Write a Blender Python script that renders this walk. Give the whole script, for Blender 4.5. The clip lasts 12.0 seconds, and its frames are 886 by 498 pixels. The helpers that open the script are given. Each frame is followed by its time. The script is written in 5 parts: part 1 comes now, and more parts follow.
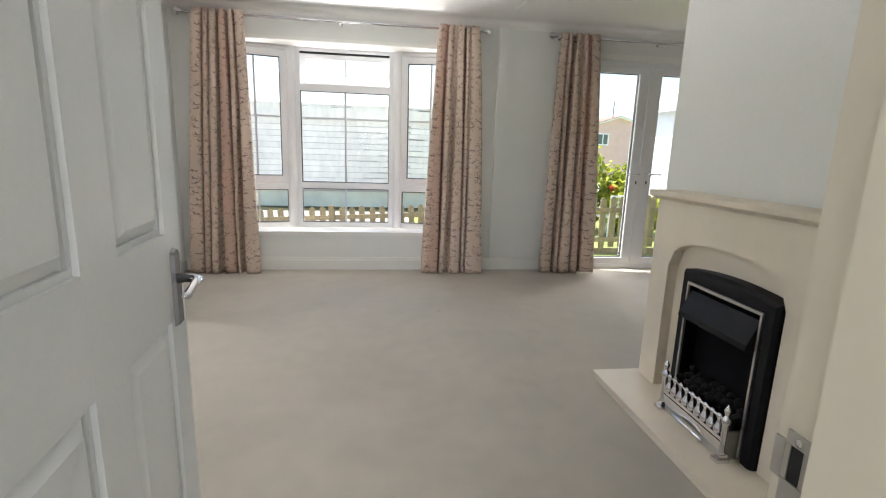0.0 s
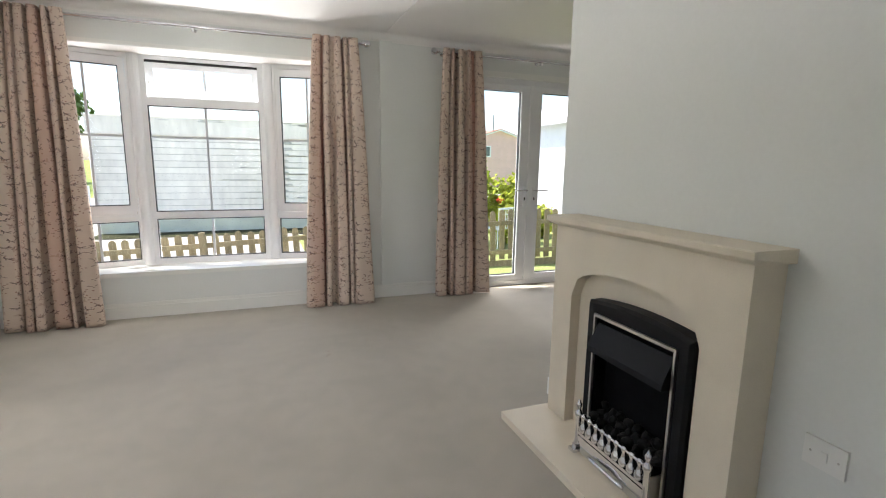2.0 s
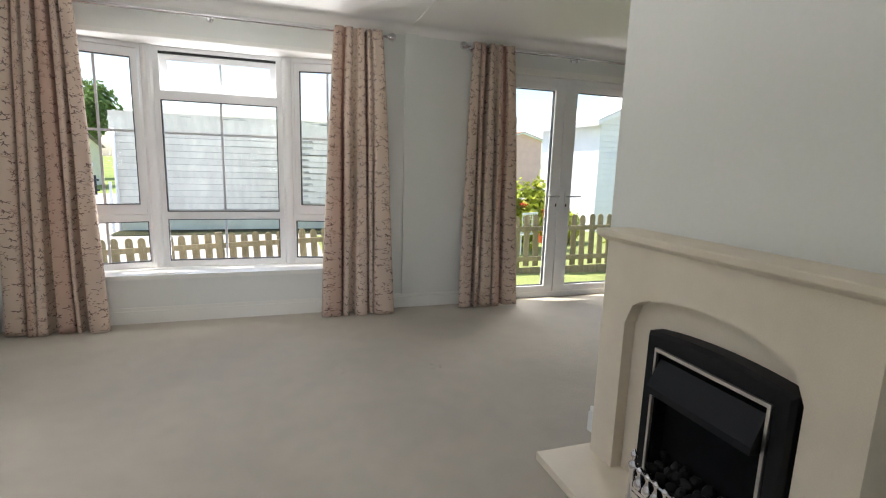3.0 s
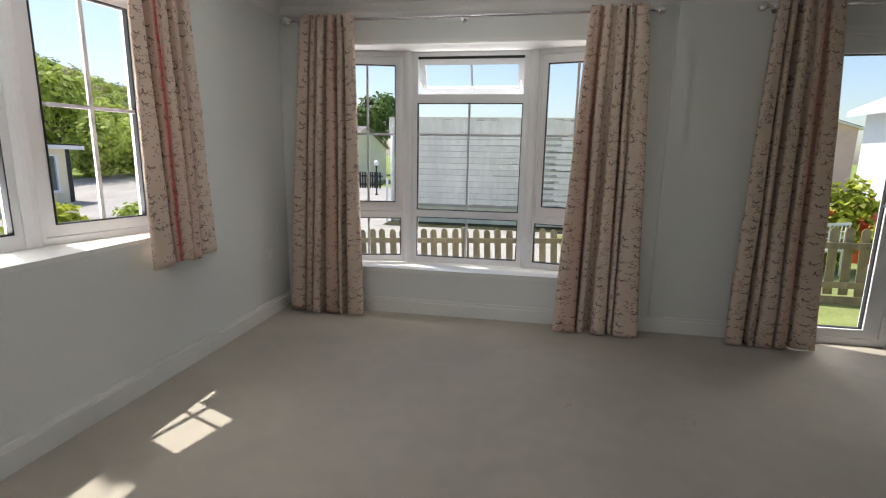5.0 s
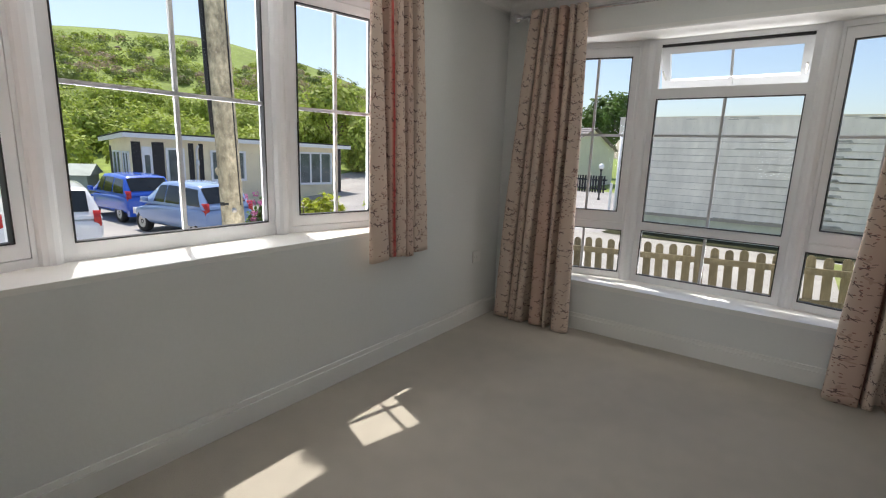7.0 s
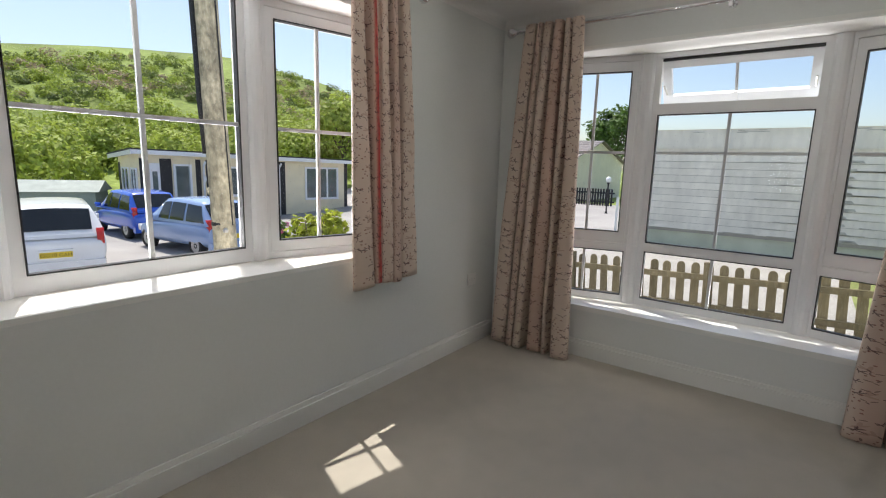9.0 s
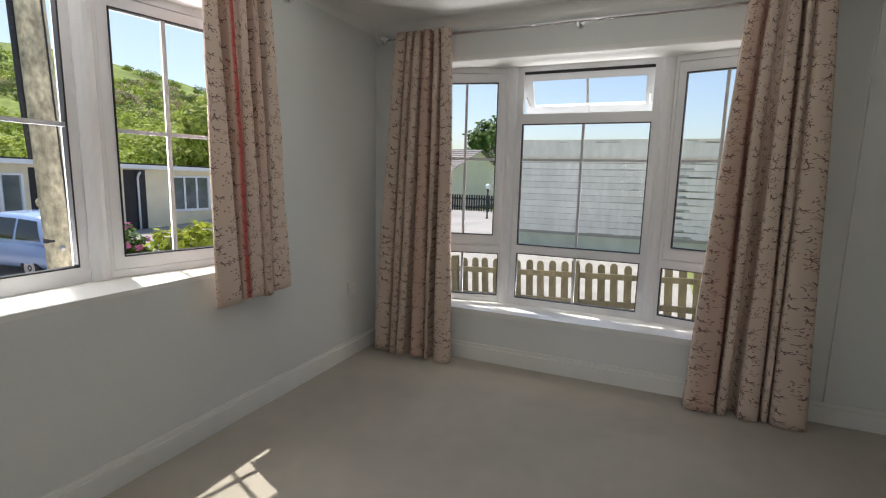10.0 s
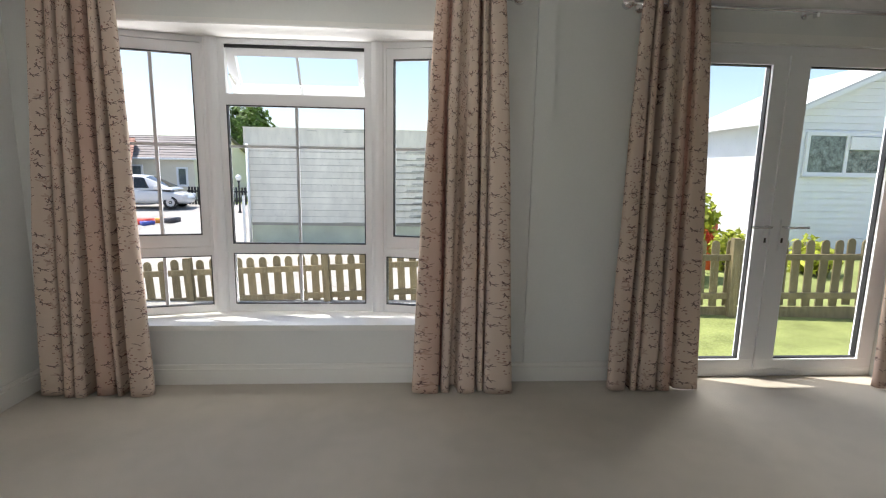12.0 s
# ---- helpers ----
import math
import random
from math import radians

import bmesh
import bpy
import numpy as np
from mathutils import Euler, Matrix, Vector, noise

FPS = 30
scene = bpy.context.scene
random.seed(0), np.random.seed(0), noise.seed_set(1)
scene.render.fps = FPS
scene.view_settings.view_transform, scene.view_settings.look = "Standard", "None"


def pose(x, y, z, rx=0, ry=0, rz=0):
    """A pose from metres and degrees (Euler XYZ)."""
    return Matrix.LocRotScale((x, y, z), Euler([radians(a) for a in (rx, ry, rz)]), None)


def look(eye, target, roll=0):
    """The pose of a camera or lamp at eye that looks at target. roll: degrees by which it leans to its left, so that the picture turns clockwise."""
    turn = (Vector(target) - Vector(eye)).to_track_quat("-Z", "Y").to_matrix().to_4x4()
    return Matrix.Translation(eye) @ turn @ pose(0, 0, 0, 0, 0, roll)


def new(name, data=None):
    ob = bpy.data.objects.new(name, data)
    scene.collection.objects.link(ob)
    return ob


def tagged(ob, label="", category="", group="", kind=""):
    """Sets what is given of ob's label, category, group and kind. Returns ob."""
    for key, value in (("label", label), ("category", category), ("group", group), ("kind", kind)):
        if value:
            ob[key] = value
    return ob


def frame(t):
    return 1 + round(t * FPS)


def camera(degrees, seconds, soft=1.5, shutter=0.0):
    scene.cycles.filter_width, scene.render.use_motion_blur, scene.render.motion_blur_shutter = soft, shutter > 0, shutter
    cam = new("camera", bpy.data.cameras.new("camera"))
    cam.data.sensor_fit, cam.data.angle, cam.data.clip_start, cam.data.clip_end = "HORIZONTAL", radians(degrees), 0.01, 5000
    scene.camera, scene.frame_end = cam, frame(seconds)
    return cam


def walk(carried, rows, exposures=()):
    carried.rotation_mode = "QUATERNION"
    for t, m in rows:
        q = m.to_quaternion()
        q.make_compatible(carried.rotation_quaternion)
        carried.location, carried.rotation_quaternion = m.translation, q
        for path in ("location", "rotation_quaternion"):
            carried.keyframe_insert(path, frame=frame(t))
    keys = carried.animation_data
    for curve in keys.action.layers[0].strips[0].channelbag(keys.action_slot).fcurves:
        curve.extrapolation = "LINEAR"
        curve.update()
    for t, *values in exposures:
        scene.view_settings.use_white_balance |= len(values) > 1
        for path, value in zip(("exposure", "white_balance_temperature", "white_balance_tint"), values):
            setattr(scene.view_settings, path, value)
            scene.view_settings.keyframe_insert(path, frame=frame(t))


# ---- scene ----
cam = camera(85.1, 12.0, soft=1.15)
PATH = [
    (0, (0.051, 0.481, 1.166), (0.322, 2.421, 0.762), 1.9),
    (0.5, (0.058, 0.537, 1.194), (0.462, 2.46, 0.818), 1.5),
    (1, (0.09, 0.635, 1.212), (0.615, 2.532, 0.857), 1.0),
    (1.5, (0.105, 0.724, 1.231), (0.744, 2.588, 0.885), 0.9),
    (2, (0.139, 0.795, 1.23), (0.836, 2.637, 0.886), 0.8),
    (2.5, (0.189, 0.932, 1.224), (0.895, 2.771, 0.879), 1.1),
    (2.7, (0.188, 1.002, 1.228), (0.879, 2.847, 0.887), 1.4),
    (4.3, (0.206, 1.354, 1.249), (0.211, 3.32, 0.878), 1.0),
    (4.5, (0.212, 1.401, 1.255), (0.111, 3.363, 0.88), 0.9),
    (5, (0.255, 1.455, 1.251), (-0.09, 3.389, 0.874), 1.1),
    (5.5, (0.29, 1.494, 1.256), (-0.284, 3.371, 0.873), 1.6),
    (6.5, (0.227, 1.656, 1.248), (-0.74, 3.363, 0.858), 2.2),
    (7, (0.192, 1.717, 1.257), (-0.953, 3.31, 0.864), 2.0),
    (7.2, (0.169, 1.725, 1.26), (-1.033, 3.274, 0.868), 1.9),
    (8.8, (0.175, 1.893, 1.303), (-1.068, 3.419, 0.95), 1.6),
    (9, (0.186, 1.907, 1.299), (-0.994, 3.485, 0.958), 1.6),
    (9.5, (0.213, 1.925, 1.311), (-0.79, 3.624, 0.985), 1.4),
    (10, (0.226, 1.965, 1.29), (-0.563, 3.779, 0.993), 1.4),
    (10.5, (0.297, 2.004, 1.297), (-0.295, 3.892, 1.004), 1.1),
    (11, (0.349, 2.044, 1.309), (-0.041, 3.983, 1.008), 1.0),
    (11.5, (0.434, 2.159, 1.329), (0.261, 4.124, 1.003), 1.0),
    (12, (0.464, 2.267, 1.288), (0.59, 4.238, 0.971), 1.0),
]
walk(cam, [(t, look(e, g, r)) for t, e, g, r in PATH], [(0, 1.37), (2.5, 1.25), (4.4, 0.64), (5.5, 0.33), (9.6, 0.25), (11, 0.52), (12, 0.76)])

# ---- light ----
SUN_ELEV, SUN_DIR = radians(65.0), Vector((0.436, -0.172, -1.0))
world = bpy.data.worlds.new("world")
scene.world = world
world.use_nodes = True
wn = world.node_tree
sky = wn.nodes.new("ShaderNodeTexSky")
sky.sky_type, sky.sun_disc = "NISHITA", False
sky.sun_elevation, sky.sun_rotation = SUN_ELEV, math.atan2(-SUN_DIR.x, -SUN_DIR.y)
sky.air_density, sky.dust_density, sky.ozone_density = 1.0, 1.6, 1.0
wn.links.new(sky.outputs[0], wn.nodes["Background"].inputs[0])
wn.nodes["Background"].inputs[1].default_value = 0.15
sun = new("sun", bpy.data.lights.new("sun", "SUN"))
sun.data.energy, sun.data.angle, sun.data.color = 4.8, radians(0.53), (1.0, 0.95, 0.88)
sun.matrix_world = look(tuple(-30 * SUN_DIR), (0, 0, 0))


def daylight_fill(eye, target, w, h, watts):
    """Added lamp outside a window, for sky light above or ground bounce below."""
    lamp = new("daylight_fill_lamp", bpy.data.lights.new("daylight_fill_lamp", "AREA"))
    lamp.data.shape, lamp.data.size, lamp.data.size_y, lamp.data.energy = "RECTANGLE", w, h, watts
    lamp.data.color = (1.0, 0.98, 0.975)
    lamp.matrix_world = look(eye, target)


# added fill: lamps over the heads for sky, under the sills for bounce
daylight_fill((-0.26, 6.1, 2.62), (-0.1, 3.2, 1.4), 1.9, 0.7, 10)
daylight_fill((-0.26, 6.2, -0.05), (-0.1, 3.0, 2.2), 1.9, 0.9, 64)
daylight_fill((-2.7, 2.8, 2.62), (0.3, 2.8, 1.4), 1.7, 0.7, 20)
daylight_fill((-2.7, 2.8, 0.40), (0.3, 2.8, 2.2), 1.7, 0.8, 100)
daylight_fill((2.7, 6.0, 2.62), (2.6, 3.2, 1.2), 1.4, 0.7, 54)
# added behind the hall's invented opening to brighten the door and hall
daylight_fill((0.0, -1.72, 1.5), (0.0, 0.5, 1.0), 0.9, 1.0, 13)


# ---- materials ----
def material(name, colour, rough=0.6, metal=0.0, mottle=0.0, scale=6.0, grain=0.0, grain_scale=120.0, bump=0.0, bump_scale=200.0, random_tint=0.0, spec=0.5, stretch=None):
    """A surface with two scales of colour variation and fine relief, at real size (object coordinates)."""
    m = bpy.data.materials.new(name)
    m.use_nodes = True
    n, l = m.node_tree.nodes, m.node_tree.links
    b = n["Principled BSDF"]
    b.inputs["Roughness"].default_value, b.inputs["Metallic"].default_value = rough, metal
    b.inputs["Specular IOR Level"].default_value = spec
    co = n.new("ShaderNodeTexCoord")
    place = co.outputs["Object"]
    if stretch:
        mp = n.new("ShaderNodeMapping")
        mp.inputs["Scale"].default_value = stretch
        l.new(place, mp.inputs[0])
        place = mp.outputs[0]
    rgb = n.new("ShaderNodeRGB")
    rgb.outputs[0].default_value = (*colour, 1)
    out = rgb.outputs[0]
    for amount, sc, det in ((mottle, scale, 4.0), (grain, grain_scale, 2.0)):
        if amount:
            t = n.new("ShaderNodeTexNoise")
            t.inputs["Scale"].default_value, t.inputs["Detail"].default_value = sc, det
            l.new(place, t.inputs["Vector"])
            r = n.new("ShaderNodeMapRange")
            r.inputs["From Min"].default_value, r.inputs["From Max"].default_value = 0.3, 0.7
            r.inputs["To Min"].default_value, r.inputs["To Max"].default_value = 1 - amount, 1 + amount
            l.new(t.outputs["Fac"], r.inputs["Value"])
            v = n.new("ShaderNodeVectorMath")
            v.operation = "SCALE"
            l.new(out, v.inputs[0]), l.new(r.outputs[0], v.inputs["Scale"])
            out = v.outputs[0]
    if random_tint:
        oi = n.new("ShaderNodeObjectInfo")
        r = n.new("ShaderNodeMapRange")
        r.inputs["To Min"].default_value, r.inputs["To Max"].default_value = 1 - random_tint, 1 + random_tint
        l.new(oi.outputs["Random"], r.inputs["Value"])
        v = n.new("ShaderNodeVectorMath")
        v.operation = "SCALE"
        l.new(out, v.inputs[0]), l.new(r.outputs[0], v.inputs["Scale"])
        out = v.outputs[0]
    l.new(out, b.inputs["Base Color"])
    if bump:
        t = n.new("ShaderNodeTexNoise")
        t.inputs["Scale"].default_value, t.inputs["Detail"].default_value = bump_scale, 3.0
        l.new(co.outputs["Object"], t.inputs["Vector"])
        k = n.new("ShaderNodeBump")
        k.inputs["Strength"].default_value, k.inputs["Distance"].default_value = bump, 0.004
        l.new(t.outputs["Fac"], k.inputs["Height"]), l.new(k.outputs[0], b.inputs["Normal"])
    return m


def glass_material(name, tint=(1, 1, 1), gloss=0.04):
    """Thin window glass: clear, with a Fresnel-driven gloss."""
    m = bpy.data.materials.new(name)
    m.use_nodes = True
    n, l = m.node_tree.nodes, m.node_tree.links
    n.remove(n["Principled BSDF"])
    tr, gl, mix, fr = n.new("ShaderNodeBsdfTransparent"), n.new("ShaderNodeBsdfGlossy"), n.new("ShaderNodeMixShader"), n.new("ShaderNodeFresnel")
    tr.inputs[0].default_value, gl.inputs["Roughness"].default_value, fr.inputs[0].default_value = (*tint, 1), gloss, 1.17
    l.new(fr.outputs[0], mix.inputs[0]), l.new(tr.outputs[0], mix.inputs[1]), l.new(gl.outputs[0], mix.inputs[2])
    l.new(mix.outputs[0], n["Material Output"].inputs[0])
    return m


WALL = material("pale_green_grey_wall_paint", (0.735, 0.75, 0.73), 0.7, mottle=0.015, scale=1.2, grain=0.01, grain_scale=60, bump=0.12, bump_scale=90)
CEILING = material("white_ceiling_paint", (0.83, 0.82, 0.80), 0.8, mottle=0.01, scale=1.0, bump=0.15, bump_scale=60)
TRIM = material("white_gloss_paint", (0.80, 0.80, 0.77), 0.32, mottle=0.012, scale=5, bump=0.05, bump_scale=40)
LINING = material("cream_gloss_paint", (0.74, 0.675, 0.57), 0.35, mottle=0.02, scale=4, bump=0.06, bump_scale=40)
DOORPAINT = material("white_door_paint", (0.76, 0.77, 0.77), 0.38, mottle=0.015, scale=4, grain=0.012, grain_scale=70, bump=0.2, bump_scale=70)
UPVC = material("white_upvc", (0.80, 0.81, 0.83), 0.28, mottle=0.01, scale=8)
RUBBER = material("black_rubber_seal", (0.015, 0.015, 0.017), 0.6)
CHROME = material("polished_chrome", (0.74, 0.74, 0.77), 0.07, 1.0, mottle=0.03, scale=30)
BRUSHED = material("brushed_steel", (0.55, 0.53, 0.50), 0.33, 1.0, mottle=0.06, scale=40)
# plate chrome: the dark it reflects is put into its colour
DIMCHROME = material("chrome_reflecting_dark", (0.26, 0.26, 0.28), 0.24, 1.0, mottle=0.05, scale=30)
DULLSILVER = material("satin_silver", (0.62, 0.61, 0.59), 0.3, 1.0, mottle=0.04, scale=30)
STONE = material("cream_stone", (0.71, 0.635, 0.515), 0.5, mottle=0.035, scale=7, grain=0.03, grain_scale=250, bump=0.06, bump_scale=160)
BLACK = material("matt_black_metal", (0.007, 0.007, 0.009), 0.5, 0.0, spec=0.2, mottle=0.2, scale=20, bump=0.1, bump_scale=180)
SOOT = material("dark_firebox", (0.006, 0.006, 0.007), 0.9, spec=0.1, mottle=0.3, scale=14)
COAL = material("imitation_coal", (0.008, 0.008, 0.008), 0.7, spec=0.2, mottle=0.5, scale=25, bump=0.8, bump_scale=60, random_tint=0.5)
PLASTIC = material("white_plastic", (0.80, 0.80, 0.78), 0.3)
GLASS = glass_material("window_glass")
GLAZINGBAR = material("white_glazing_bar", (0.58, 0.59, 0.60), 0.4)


def carpet_material():
    """Cut pile: fine tuft grain, soft broad patches where the pile lies another way."""
    m = material("beige_carpet", (0.432, 0.396, 0.334), 0.95, mottle=0.035, scale=0.8, grain=0.13, grain_scale=300, bump=0.8, bump_scale=420, spec=0.1)
    n, l = m.node_tree.nodes, m.node_tree.links
    b = n["Principled BSDF"]
    src = b.inputs["Base Color"].links[0].from_socket
    co = n.new("ShaderNodeTexCoord")
    for scale, detail, twist, low, high in ((1.9, 2.0, 0.25, 0.955, 1.03), (9.0, 3.0, 0.0, 0.975, 1.02)):
        t = n.new("ShaderNodeTexNoise")
        t.inputs["Scale"].default_value, t.inputs["Detail"].default_value, t.inputs["Distortion"].default_value = scale, detail, twist
        l.new(co.outputs["Object"], t.inputs["Vector"])
        r = n.new("ShaderNodeMapRange")
        r.interpolation_type = "SMOOTHSTEP"
        r.inputs["From Min"].default_value, r.inputs["From Max"].default_value = 0.36, 0.62
        r.inputs["To Min"].default_value, r.inputs["To Max"].default_value = low, high
        l.new(t.outputs["Fac"], r.inputs["Value"])
        v = n.new("ShaderNodeVectorMath")
        v.operation = "SCALE"
        l.new(src, v.inputs[0]), l.new(r.outputs[0], v.inputs["Scale"])
        src = v.outputs[0]
    l.new(src, b.inputs["Base Color"])
    b.inputs["Sheen Weight"].default_value, b.inputs["Sheen Roughness"].default_value = 0.25, 0.5
    return m


CARPET = carpet_material()


def curtain_material(name, stripe_colour, stripe_strength):
    """Linen with scattered printed sprigs and dots and a rose stripe, laid out on the cloth (UV in metres)."""
    m = bpy.data.materials.new(name)
    m.use_nodes = True
    n, l = m.node_tree.nodes, m.node_tree.links
    b = n["Principled BSDF"]
    b.inputs["Roughness"].default_value, b.inputs["Specular IOR Level"].default_value = 0.9, 0.15
    uv = n.new("ShaderNodeUVMap")

    def maths(op, a, c=None, d=None):
        q = n.new("ShaderNodeMath")
        q.operation = op
        for i, v in enumerate((a, c, d)):
            if v is None:
                continue
            if isinstance(v, (int, float)):
                q.inputs[i].default_value = v
            else:
                l.new(v, q.inputs[i])
        return q.outputs[0]

    def blend(fac, base, colour):
        q = n.new("ShaderNodeMix")
        q.data_type = "RGBA"
        l.new(fac, q.inputs[0]), l.new(base, q.inputs[6])
        q.inputs[7].default_value = (*colour, 1)
        return q.outputs[2]

    rgb = n.new("ShaderNodeRGB")
    rgb.outputs[0].default_value = (0.69, 0.565, 0.475, 1)
    col = rgb.outputs[0]
    sep = n.new("ShaderNodeSeparateXYZ")
    l.new(uv.outputs[0], sep.inputs[0])
    # a rose stripe and a fainter one beside it
    wr = maths("WRAP", sep.outputs[0], 2.0, -2.0)
    for centre, half, strength, colour in ((0.0, 0.036, stripe_strength, stripe_colour), (0.085, 0.055, 0.42, (0.52, 0.29, 0.22)), (-0.42, 0.06, 0.28, (0.55, 0.32, 0.25)), (0.52, 0.06, 0.25, (0.55, 0.32, 0.25))):
        off = maths("ABSOLUTE", maths("SUBTRACT", wr, centre))
        f = n.new("ShaderNodeMapRange")
        f.inputs["From Min"].default_value, f.inputs["From Max"].default_value = half * 0.75, half * 1.25
        f.inputs["To Min"].default_value, f.inputs["To Max"].default_value = strength, 0.0
        l.new(off, f.inputs["Value"])
        col = blend(f.outputs[0], col, colour)
    # printed sprigs: each cell of the repeat holds a twig with leaves, or a scatter of berries
    def stroke(px, py, cx, cy, angle, length, width):
        ca, sa = math.cos(radians(angle)), math.sin(radians(angle))
        dx, dy = maths("SUBTRACT", px, cx), maths("SUBTRACT", py, cy)
        a = maths("ADD", maths("MULTIPLY", dx, ca / length), maths("MULTIPLY", dy, sa / length))
        c = maths("ADD", maths("MULTIPLY", dx, -sa / width), maths("MULTIPLY", dy, ca / width))
        return maths("LESS_THAN", maths("ADD", maths("MULTIPLY", a, a), maths("MULTIPLY", c, c)), 1.0)

    twig = ((0.0000, 0.0000, 10, 0.0168, 0.0023), (0.0112, 0.0064, 42, 0.0096, 0.0022), (-0.0072, 0.0056, -38, 0.0080, 0.0020), (0.0032, -0.0064, 64, 0.0056, 0.0019))
    berries = ((0.0088, 0.0064, 0, 0.0034, 0.0036), (-0.0096, -0.0048, 0, 0.0030, 0.0031), (0.0016, -0.0112, 20, 0.0044, 0.0026))
    spray = ((0.0000, 0.0000, 70, 0.0208, 0.0039), (0.0096, 0.0040, 20, 0.0120, 0.0047), (-0.0104, -0.0016, 140, 0.0120, 0.0047))
    for k, (scale, swing, keep, shapes, strength, colour) in enumerate(((12.0, 2.4, 0.22, spray, 0.45, (0.40, 0.24, 0.18)), (16.0, 2.2, 0.26, twig, 0.80, (0.10, 0.055, 0.06)), (18.5, 6.2, 0.28, berries, 0.72, (0.24, 0.085, 0.07)), (20.0, 3.6, 0.46, twig[1:], 0.70, (0.15, 0.09, 0.085)))):
        mp = n.new("ShaderNodeMapping")
        mp.inputs["Location"].default_value = (3.7 * k, 1.1 * k, 0)
        l.new(uv.outputs[0], mp.inputs[0])
        v = n.new("ShaderNodeTexVoronoi")
        v.voronoi_dimensions = "2D"
        v.inputs["Scale"].default_value, v.inputs["Randomness"].default_value = scale, 0.72
        l.new(mp.outputs[0], v.inputs["Vector"])
        c = n.new("ShaderNodeSeparateColor")
        l.new(v.outputs["Color"], c.inputs[0])
        d = n.new("ShaderNodeVectorMath")
        d.operation = "SUBTRACT"
        l.new(mp.outputs[0], d.inputs[0]), l.new(v.outputs["Position"], d.inputs[1])
        turn = n.new("ShaderNodeVectorRotate")
        turn.rotation_type = "Z_AXIS"
        l.new(d.outputs[0], turn.inputs["Vector"])
        l.new(maths("MULTIPLY", maths("SUBTRACT", c.outputs[1], 0.5), swing), turn.inputs["Angle"])
        xy = n.new("ShaderNodeSeparateXYZ")
        l.new(turn.outputs[0], xy.inputs[0])
        bent = maths("SUBTRACT", xy.outputs[1], maths("MULTIPLY", maths("MULTIPLY", xy.outputs[0], xy.outputs[0]), (9.0, -7.0, 4.0, -10.0)[k]))
        mask = None
        for q in shapes:
            one = stroke(xy.outputs[0], bent, *q)
            mask = one if mask is None else maths("MAXIMUM", mask, one)
        use = maths("MULTIPLY", mask, maths("GREATER_THAN", c.outputs[0], keep))
        col = blend(maths("MULTIPLY", use, strength), col, colour)
    # weave
    t = n.new("ShaderNodeTexNoise")
    t.inputs["Scale"].default_value = 420
    l.new(uv.outputs[0], t.inputs["Vector"])
    k = n.new("ShaderNodeBump")
    k.inputs["Strength"].default_value, k.inputs["Distance"].default_value = 0.3, 0.002
    l.new(t.outputs["Fac"], k.inputs["Height"]), l.new(k.outputs[0], b.inputs["Normal"])
    l.new(col, b.inputs["Base Color"])
    # some daylight comes through the cloth
    tl = n.new("ShaderNodeBsdfTranslucent")
    mix = n.new("ShaderNodeMixShader")
    mix.inputs[0].default_value = 0.12
    l.new(col, tl.inputs[0]), l.new(b.outputs[0], mix.inputs[1]), l.new(tl.outputs[0], mix.inputs[2])
    l.new(mix.outputs[0], n["Material Output"].inputs[0])
    return m


LINEN = curtain_material("printed_linen", (0.45, 0.19, 0.15), 0.65)
# same linen, its stripe colour reddened for sun on the street curtains
SUNLITLINEN = curtain_material("printed_linen_sunlit_stripe", (0.52, 0.05, 0.05), 0.9)


# ---- building helpers ----
def part(name, bm, mat, parent=None, label="", smooth=False, kind="", bevel=0.0):
    """Links a bmesh as ONE mesh object, under a thing or a part if given."""
    if bevel:
        bmesh.ops.bevel(bm, geom=[e for e in bm.edges if len(e.link_faces) == 2 and e.calc_face_angle(0) > 0.6], offset=bevel, segments=2, profile=0.5, affect="EDGES")
    bmesh.ops.recalc_face_normals(bm, faces=bm.faces)
    me = bpy.data.meshes.new(name)
    bm.to_mesh(me)
    bm.free()
    me.materials.append(mat)
    if smooth:
        me.shade_smooth()
    ob = new(name, me)
    ob.parent = parent
    return tagged(ob, label, kind=kind)


def same(name, ob, parent, m=Matrix()):
    """Another object on the same mesh."""
    o = new(name, ob.data)
    o.parent = parent
    o.matrix_basis = m
    return o


def thing(name, label, category, m=None, group="", kind=""):
    ob = new(name)
    ob.empty_display_size = 0.1
    if m is not None:
        ob.matrix_basis = m
    return tagged(ob, label, category, group, kind)


def box(x0, x1, y0, y1, z0, z1, bm=None):
    bm = bm or bmesh.new()
    v = [bm.verts.new(p) for p in ((x0, y0, z0), (x1, y0, z0), (x1, y1, z0), (x0, y1, z0), (x0, y0, z1), (x1, y0, z1), (x1, y1, z1), (x0, y1, z1))]
    for f in ((3, 2, 1, 0), (4, 5, 6, 7), (0, 1, 5, 4), (1, 2, 6, 5), (2, 3, 7, 6), (3, 0, 4, 7)):
        bm.faces.new([v[i] for i in f])
    return bm


def obox(a, b, out0, out1, z0, z1, bm=None):
    """A box along the plan line a to b, from out0 to out1 to the line's left, z0 to z1."""
    bm = bm or bmesh.new()
    d = (Vector(b) - Vector(a)).normalized()
    nrm = Vector((-d.y, d.x))
    q = [Vector(a) + nrm * out0, Vector(b) + nrm * out0, Vector(b) + nrm * out1, Vector(a) + nrm * out1]
    return prism(q, z0, z1, bm)


def prism(pts, z0, z1, bm=None):
    """A plan polygon raised from z0 to z1."""
    bm = bm or bmesh.new()
    lo = [bm.verts.new((p[0], p[1], z0)) for p in pts]
    hi = [bm.verts.new((p[0], p[1], z1)) for p in pts]
